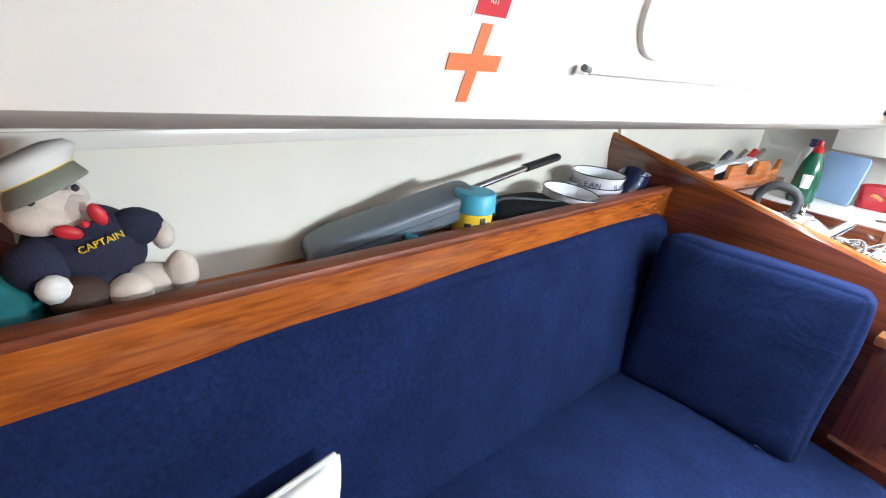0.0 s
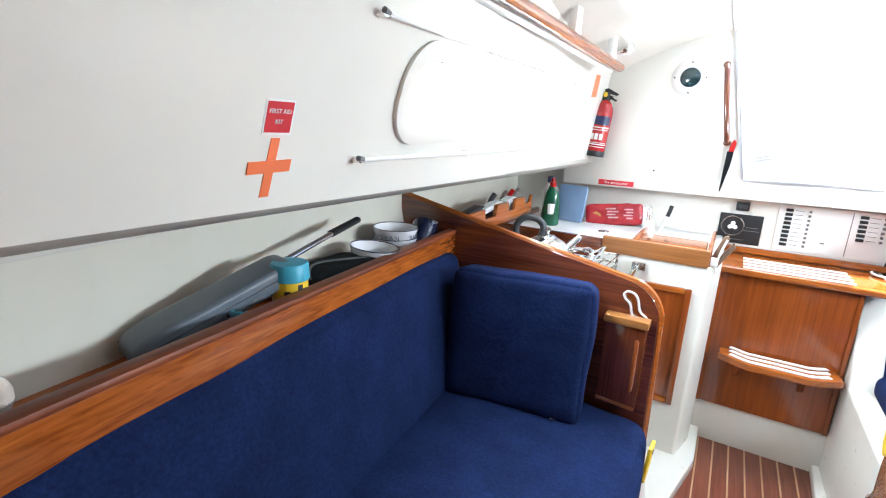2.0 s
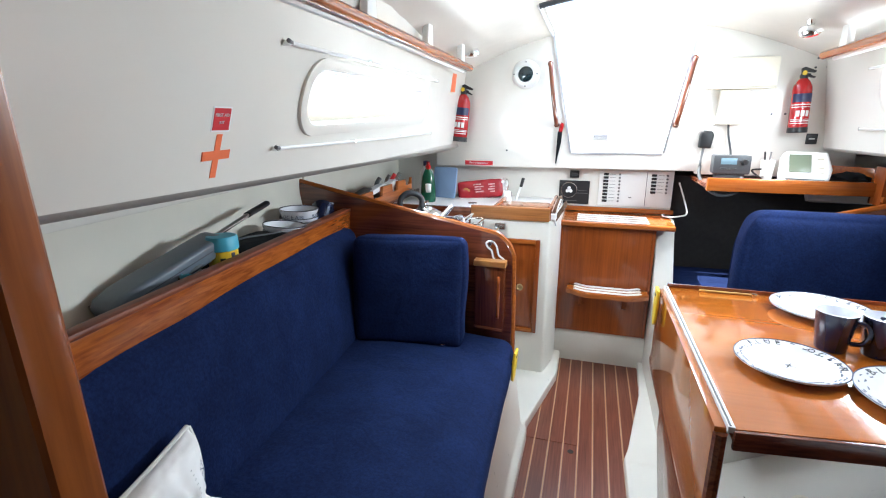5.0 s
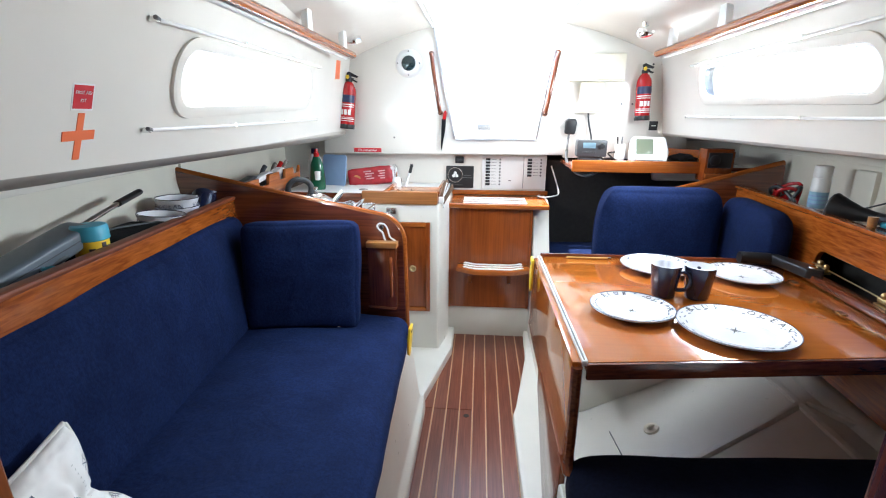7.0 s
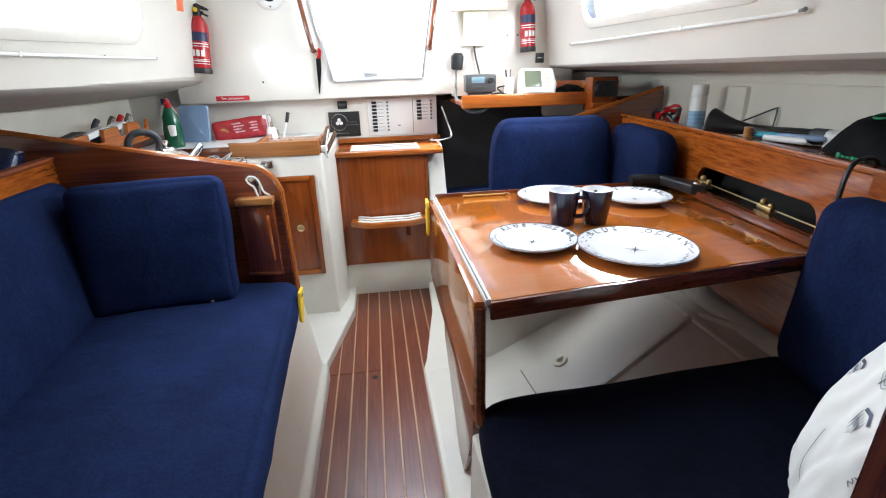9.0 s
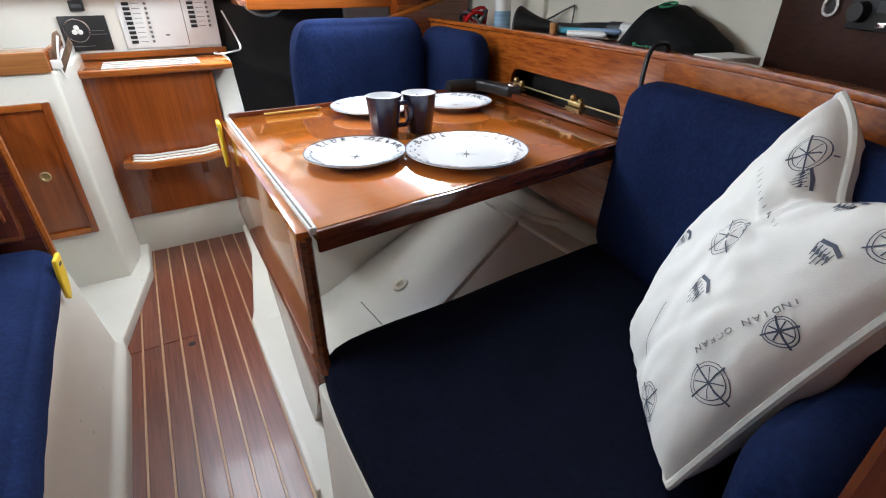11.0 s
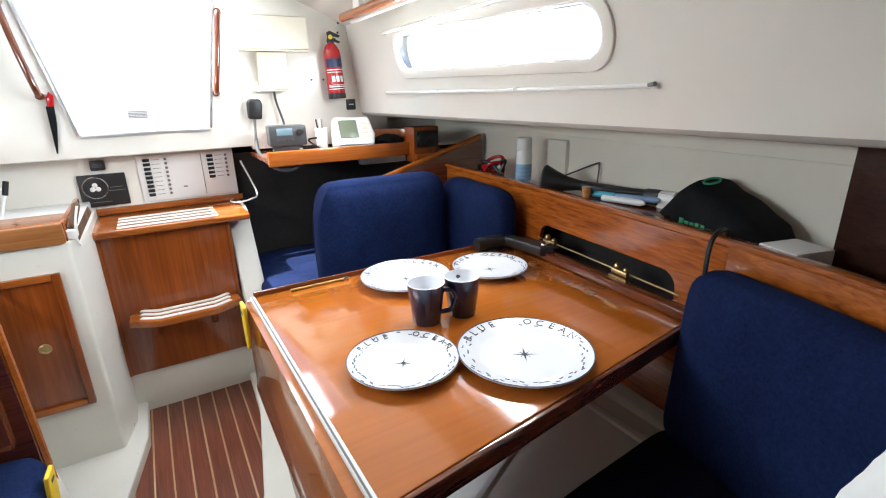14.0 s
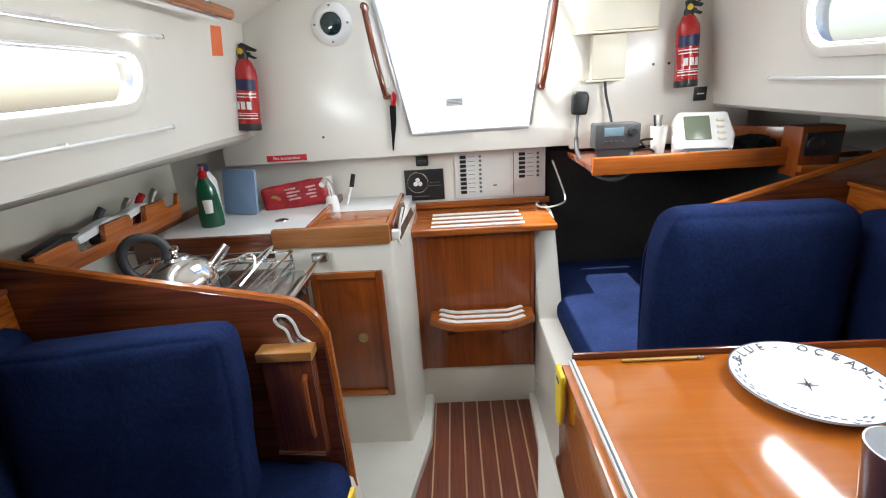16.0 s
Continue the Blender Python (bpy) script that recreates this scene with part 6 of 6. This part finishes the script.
for y, top_, w0, lean in ((0.150, 0.012, 0.030, 0.0), (0.148, 0.040, 0.060, 0.0), (0.120, 0.085, 0.072, 0.008), (0.085, 0.135, 0.078, 0.022), (0.062, 0.158, 0.080, 0.030), (0.035, 0.152, 0.082, 0.030), (0.0, 0.140, 0.084, 0.026), (-0.045, 0.126, 0.084, 0.020), (-0.09, 0.110, 0.080, 0.014), (-0.13, 0.092, 0.072, 0.010), (-0.160, 0.070, 0.056, 0.004), (-0.176, 0.045, 0.036, 0.0), (-0.180, 0.020, 0.02, 0.0)):
    row = []
    for k in range(28):
        a = 2 * math.pi * k / 28
        c, q = math.cos(a), math.sin(a)
        x = w0 * math.copysign(abs(c) ** 0.62, c)
        z = top_ * (0.5 + 0.5 * math.copysign(abs(q) ** 0.75, q))
        wob = 0.007 * noise.noise(Vector((x * 24, y * 26, z * 24))) + 0.004 * noise.noise(Vector((x * 60, y * 55, z * 60)))
        row.append(bm.verts.new((x + lean * (z / max(top_, 0.01)) + wob, y + 0.5 * wob, max(0.0, z + (wob if z > 0.01 else 0)))))
    rings.append(row)
for a_, b_ in zip(rings, rings[1:]):
    for k in range(28):
        bm.faces.new((a_[k], b_[k], b_[(k + 1) % 28], a_[(k + 1) % 28]))
bm.faces.new(rings[0])
bm.faces.new(rings[-1][::-1])
part("bag", bm, BLACKF, bg, smooth=60)
part("badge", moved(tube([(0.022 * math.cos(radians(a)), 0.014 * math.sin(radians(a)), 0) for a in range(0, 361, 20)], 0.0028, 6, smooth=False), pose(0.004, 0.030, 0.157, 8, -12, 0)), mat("green_thread", (0.02, 0.30, 0.14), 0.6), bg, "green embroidered badge")
for k in range(6):
    part("stitch_mark", moved(box(-0.001, 0.002, -0.006, 0.006, -0.006, 0.007 + 0.002 * (k % 2), 0.001), pose(-0.078, -0.055 + 0.016 * k, 0.062 + 0.002 * (k % 3))), bpy.data.materials["green_thread"], bg)
part("strap", tube([(-0.06, -0.09, 0.04), (-0.10, -0.12, 0.085), (-0.150, -0.14, 0.082), (-0.168, -0.148, 0.04), (-0.172, -0.152, -0.06)], 0.005, 8), BLACK, bg, "black cord hanging over the ledge")
bx = thing("paper_box", "flat white box on the shelf", "box", pose(1.045, 0.60, SS, 0, 0, -16))
part("box", box(-0.045, 0.05, -0.05, 0.03, 0.0, 0.074, 0.003), PLASTIC, bx)
hk = thing("small_bracket", "white moulded fitting behind the spray can", "fitting", pose(1.30, 1.50, SS))
part("body", box(-0.012, 0.02, -0.05, 0.05, 0.0, 0.20, 0.012), LINER, hk)

# radio locker
rl = thing("radio_locker", "dark wooden locker front with a car radio and a cable ring", "locker", pose(0, 0, 0))
face = [(1.13, 0.56), (1.06, 0.40), (0.98, 0.24), (0.84, 0.01)]
PLY = wood("dark_stained_plywood", (0.024, 0.009, 0.006), (0.052, 0.019, 0.012), 1, coat=0.1, rough=0.35)
PLY.node_tree.nodes["Principled BSDF"].inputs["Specular IOR Level"].default_value = 0.25
part("front", strip(face, -0.02, 0.89, 1.165, 0.003), PLY, rl)
part("end", strip([(1.26, 0.575), (1.13, 0.56)], -0.018, 0.89, 1.165, 0.003), MAHOG, rl)


def on_face(y, z, lift):
    x = float(np.interp(y, [p[1] for p in face[::-1]], [p[0] for p in face[::-1]]))
    return pose(x, y, z) @ Matrix.Rotation(radians(-112), 4, "Z") @ pose(0, -0.0 - lift, 0)


rg = part("cable_ring", lathe([(0.010, 0.0), (0.012, 0.006), (0.017, 0.006), (0.019, 0.0)], 24, on_face(0.445, 1.055, 0.0) @ pose(0, 0, 0, 90)), STEEL, rl, "steel cable ring")
part("ring_hole", lathe([(0, 0.002), (0.012, 0.002)], 20, on_face(0.445, 1.055, 0.0) @ pose(0, 0, 0, 90)), BLACK, rl)
rad = part("car_radio", moved(box(-0.09, 0.09, -0.014, 0.004, -0.026, 0.026, 0.004), on_face(0.312, 1.050, 0.0)), BLACK, rl, "black car radio with silver buttons")
part("volume_knob", lathe([(0, 0.016), (0.014, 0.016), (0.017, 0.0)], 20, on_face(0.312, 1.050, 0.012) @ pose(-0.066, 0, 0.0, 90)), BLACK, rad)
for k in range(6):
    part("button", moved(box(-0.03 + 0.02 * k, -0.016 + 0.02 * k, -0.017, -0.012, -0.020, -0.013, 0.001), on_face(0.312, 1.050, 0.0)), CHROME, rad)
part("trim", moved(box(-0.095, 0.095, -0.006, 0.002, 0.027, 0.031, 0.001), on_face(0.312, 1.050, 0.0)), CHROME, rad)
part("radio_display", moved(box(-0.04, 0.08, -0.016, -0.012, 0.0, 0.016, 0.001), on_face(0.312, 1.050, 0.0)), DKGREY, rad)


# ---- printed pillows ----
PRINTS = (
    (0.48, 0.38, 0.076, "compass", 0.35),
    (0.30, 0.07, 0.060, "compass", 0.20),
    (0.92, 0.10, 0.056, "compass", 0.60),
    (0.92, 0.66, 0.060, "compass", 0.10),
    (0.94, 0.42, 0.040, "compass", 0.40),
    (0.76, 0.90, 0.065, "compass", 0.30),
    (0.20, 0.54, 0.042, "ship", 0.00),
    (0.62, 0.54, 0.055, "ship", 0.00),
    (0.84, 0.22, 0.042, "ship", 0.00),
    (0.40, 0.08, 0.045, "ship", 0.00),
    (0.70, 0.07, 0.045, "ship", 0.00),
    (0.52, 0.76, 0.018, "word", 1.20),
    (0.41, 0.23, 0.035, "word", 0.05),
)
WORD_FROM, WORD_TO = (0.90, 0.34), (0.82, 0.62)


def pillow(name, corners, fat, lab_, flip=1):
    """A stuffed square between four corners, with piping and printed motifs on its surface."""
    A, B, C, D = [Vector(c) for c in corners]
    nrm = (C - A).cross(D - B).normalized() * flip

    def at(u, v, side=1, lift=0.0):
        pinch = 1 - 0.05 * math.sin(math.pi * v) * abs(2 * u - 1) ** 2
        pinch2 = 1 - 0.05 * math.sin(math.pi * u) * abs(2 * v - 1) ** 2
        uu, vv = 0.5 + (u - 0.5) * pinch, 0.5 + (v - 0.5) * pinch2
        p = A * (1 - uu) * (1 - vv) + B * uu * (1 - vv) + C * uu * vv + D * (1 - uu) * vv
        press = math.exp(-((u - 0.50) / 0.22) ** 2) * (1 - v) ** 2.2
        p += ((A + C) / 2 - p) * 0.34 * press      # the top edge is pressed in between two ears
        h = (max(0, 16 * u * (1 - u) * v * (1 - v))) ** 0.38
        wr = 0.010 * noise.noise(Vector((u * 4.0, v * 4.0, 3.1))) + 0.006 * noise.noise(Vector((u * 11.0, v * 9.0, 1.7)))
        fan = math.atan2(v - 0.30, u - 0.5)        # folds that run out from the pressed place
        near = math.exp(-((u - 0.5) ** 2 + (v - 0.22) ** 2) / 0.07)
        wr += 0.013 * near * noise.noise(Vector((fan * 2.6, 0.6 * math.hypot(u - 0.5, v - 0.3), 8.4)))
        rim_ = max(0.0, 1 - 5.0 * min(u, 1 - u, v, 1 - v))
        wr += 0.010 * rim_ * noise.noise(Vector((u * 22.0, v * 22.0, 5.2)))        # puckers along the seam
        wr -= 0.012 * math.exp(-((u + 0.55 * v - 1.02) / 0.03) ** 2) * (0.4 + 0.6 * noise.noise(Vector((u * 3, v * 3, 0.4)))) * v
        return p + nrm * side * (h * (fat * (1 - 0.35 * press) + wr) + lift)
    pl = thing(name, lab_, "pillow")
    bm = bmesh.new()
    n = 54
    for side in (1, -1):
        g = [[bm.verts.new(at(i / n, j / n, side)) for j in range(n + 1)] for i in range(n + 1)]
        for i in range(n):
            for j in range(n):
                bm.faces.new((g[i][j], g[i + 1][j], g[i + 1][j + 1], g[i][j + 1]))
    bmesh.ops.remove_doubles(bm, verts=bm.verts, dist=0.0004)
    part("cover", bm, CANVAS, pl, smooth=80)
    edge = [at(k / 20, 0) for k in range(20)] + [at(1, k / 20) for k in range(20)] + [at(1 - k / 20, 1) for k in range(20)] + [at(0, 1 - k / 20) for k in range(21)]
    part("piping", tube(edge, 0.0062, 8, 2), WHITEF, pl, "rope-like white piping")

    def ribbon(pts, w, side):
        out = bmesh.new()
        L = []
        for k, (u, v) in enumerate(pts):
            a, b = pts[max(k - 1, 0)], pts[min(k + 1, len(pts) - 1)]
            d = Vector((b[0] - a[0], b[1] - a[1]))
            d = d.normalized() if d.length else Vector((1, 0))
            L.append([out.verts.new(at(u - d.y * w, v + d.x * w, side, 0.0012)), out.verts.new(at(u + d.y * w, v - d.x * w, side, 0.0012))])
        for p, q in zip(L, L[1:]):
            out.faces.new((p[0], p[1], q[1], q[0]))
        return out

    def motif(u, v, r, kind, side, turn=0.0):
        bits = []
        if kind == "compass":
            for rr in (r, 0.82 * r):
                bits.append(ribbon([(u + rr * math.cos(radians(a)), v + rr * math.sin(radians(a))) for a in range(0, 361, 15)], 0.0013, side))
            for k in range(8):
                a = math.pi * k / 4 + turn
                L = r * (1.15 if k % 2 == 0 else 0.75)
                bits.append(ribbon([(u, v), (u + 0.5 * L * math.cos(a), v + 0.5 * L * math.sin(a)), (u + L * math.cos(a), v + L * math.sin(a))], 0.0028 if k % 2 == 0 else 0.0018, side))
        elif kind == "ship":
            for k in range(5):
                bits.append(ribbon([(u - r + 0.4 * r * k, v - r * 0.4), (u - r * 0.6 + 0.3 * r * k, v + r * (0.9 - 0.2 * abs(k - 2)))], 0.0018, side))
                bits.append(ribbon([(u - 0.8 * r + 0.3 * r * k, v - r * 0.1), (u - 0.55 * r + 0.3 * r * k, v + 0.25 * r)], 0.0034, side))
            bits.append(ribbon([(u - r, v - r * 0.55), (u, v - r * 0.75), (u + r, v - r * 0.5)], 0.006, side))
        else:
            for k in range(11):
                bits.append(ribbon([(u + math.cos(turn) * (k - 5) * r, v + math.sin(turn) * (k - 5) * r - 0.008), (u + math.cos(turn) * (k - 5) * r + 0.004, v + math.sin(turn) * (k - 5) * r + 0.010)], 0.0016, side))
        part({"compass": "compass_print", "ship": "ship_print"}.get(kind, "word_print"), join(*bits), INK if kind != "word" else RUBBER, pl)
    for u, v, r, kind, turn in PRINTS:
        motif(u, v, r, kind, 1, turn)
    word = "INDIAN OCEAN"
    for i, ch in enumerate(word):
        if ch == " ":
            continue
        u, v = WORD_FROM[0] + (WORD_TO[0] - WORD_FROM[0]) * i / 11, WORD_FROM[1] + (WORD_TO[1] - WORD_FROM[1]) * i / 11
        du, dv = (WORD_TO[0] - WORD_FROM[0]) / 22, (WORD_TO[1] - WORD_FROM[1]) / 22
        ex = (at(u + du, v + dv, 1) - at(u - du, v - dv, 1)).normalized()
        nz = nrm
        ey = nz.cross(ex).normalized()
        o = at(u, v, 1, 0.0016)
        letters(ch, 0.0125, RUBBER, pl, Matrix(((ex.x, ey.x, nz.x, o.x), (ex.y, ey.y, nz.y, o.y), (ex.z, ey.z, nz.z, o.z), (0, 0, 0, 1))), "letter", 0.0003)
    return pl


pillow("printed_pillow", ((0.80, 0.275, 0.962), (0.608, 0.052, 0.893), (0.450, 0.160, 0.545), (0.650, 0.385, 0.550)), 0.088, "white cotton pillow printed with navy compasses on the settee", -1)
pillow("printed_pillow", ((-0.825, 0.42, 0.705), (-0.70, 0.42, 0.515), (-0.62, 0.10, 0.52), (-0.78, 0.12, 0.68)), 0.045, "white cotton pillow printed with navy compasses lying on the settee", -1)

# ---- teak sole boards, last ----
sole_edges = [-0.30 + 0.0585 * k for k in range(11)]
floor_ob = bpy.data.objects["floor"]
for k in range(10):
    x0, x1 = sole_edges[k], sole_edges[k + 1]
    for y0, y1 in ((-0.6, 1.562), (1.565, 2.34)) if x1 < -0.05 else ((-0.6, 2.34),):
        part("teak_plank", box(x0 + 0.0028, x1 - 0.0028, y0, y1, -0.012, 0.0, 0.0012, 1), SOLE, floor_ob)
    part("holly_strip", box(x1 - 0.0026, x1 + 0.0026, -0.6, 2.34, -0.012, -0.0004, 0.0), HOLLY, floor_ob)
solid("finger_hole", lathe([(0, 0.0012), (0.012, 0.0012), (0.013, -0.002)], 16, pose(-0.093, 1.518, 0)), BLACK, "dark finger hole in the sole board", "finger hole", kind="")
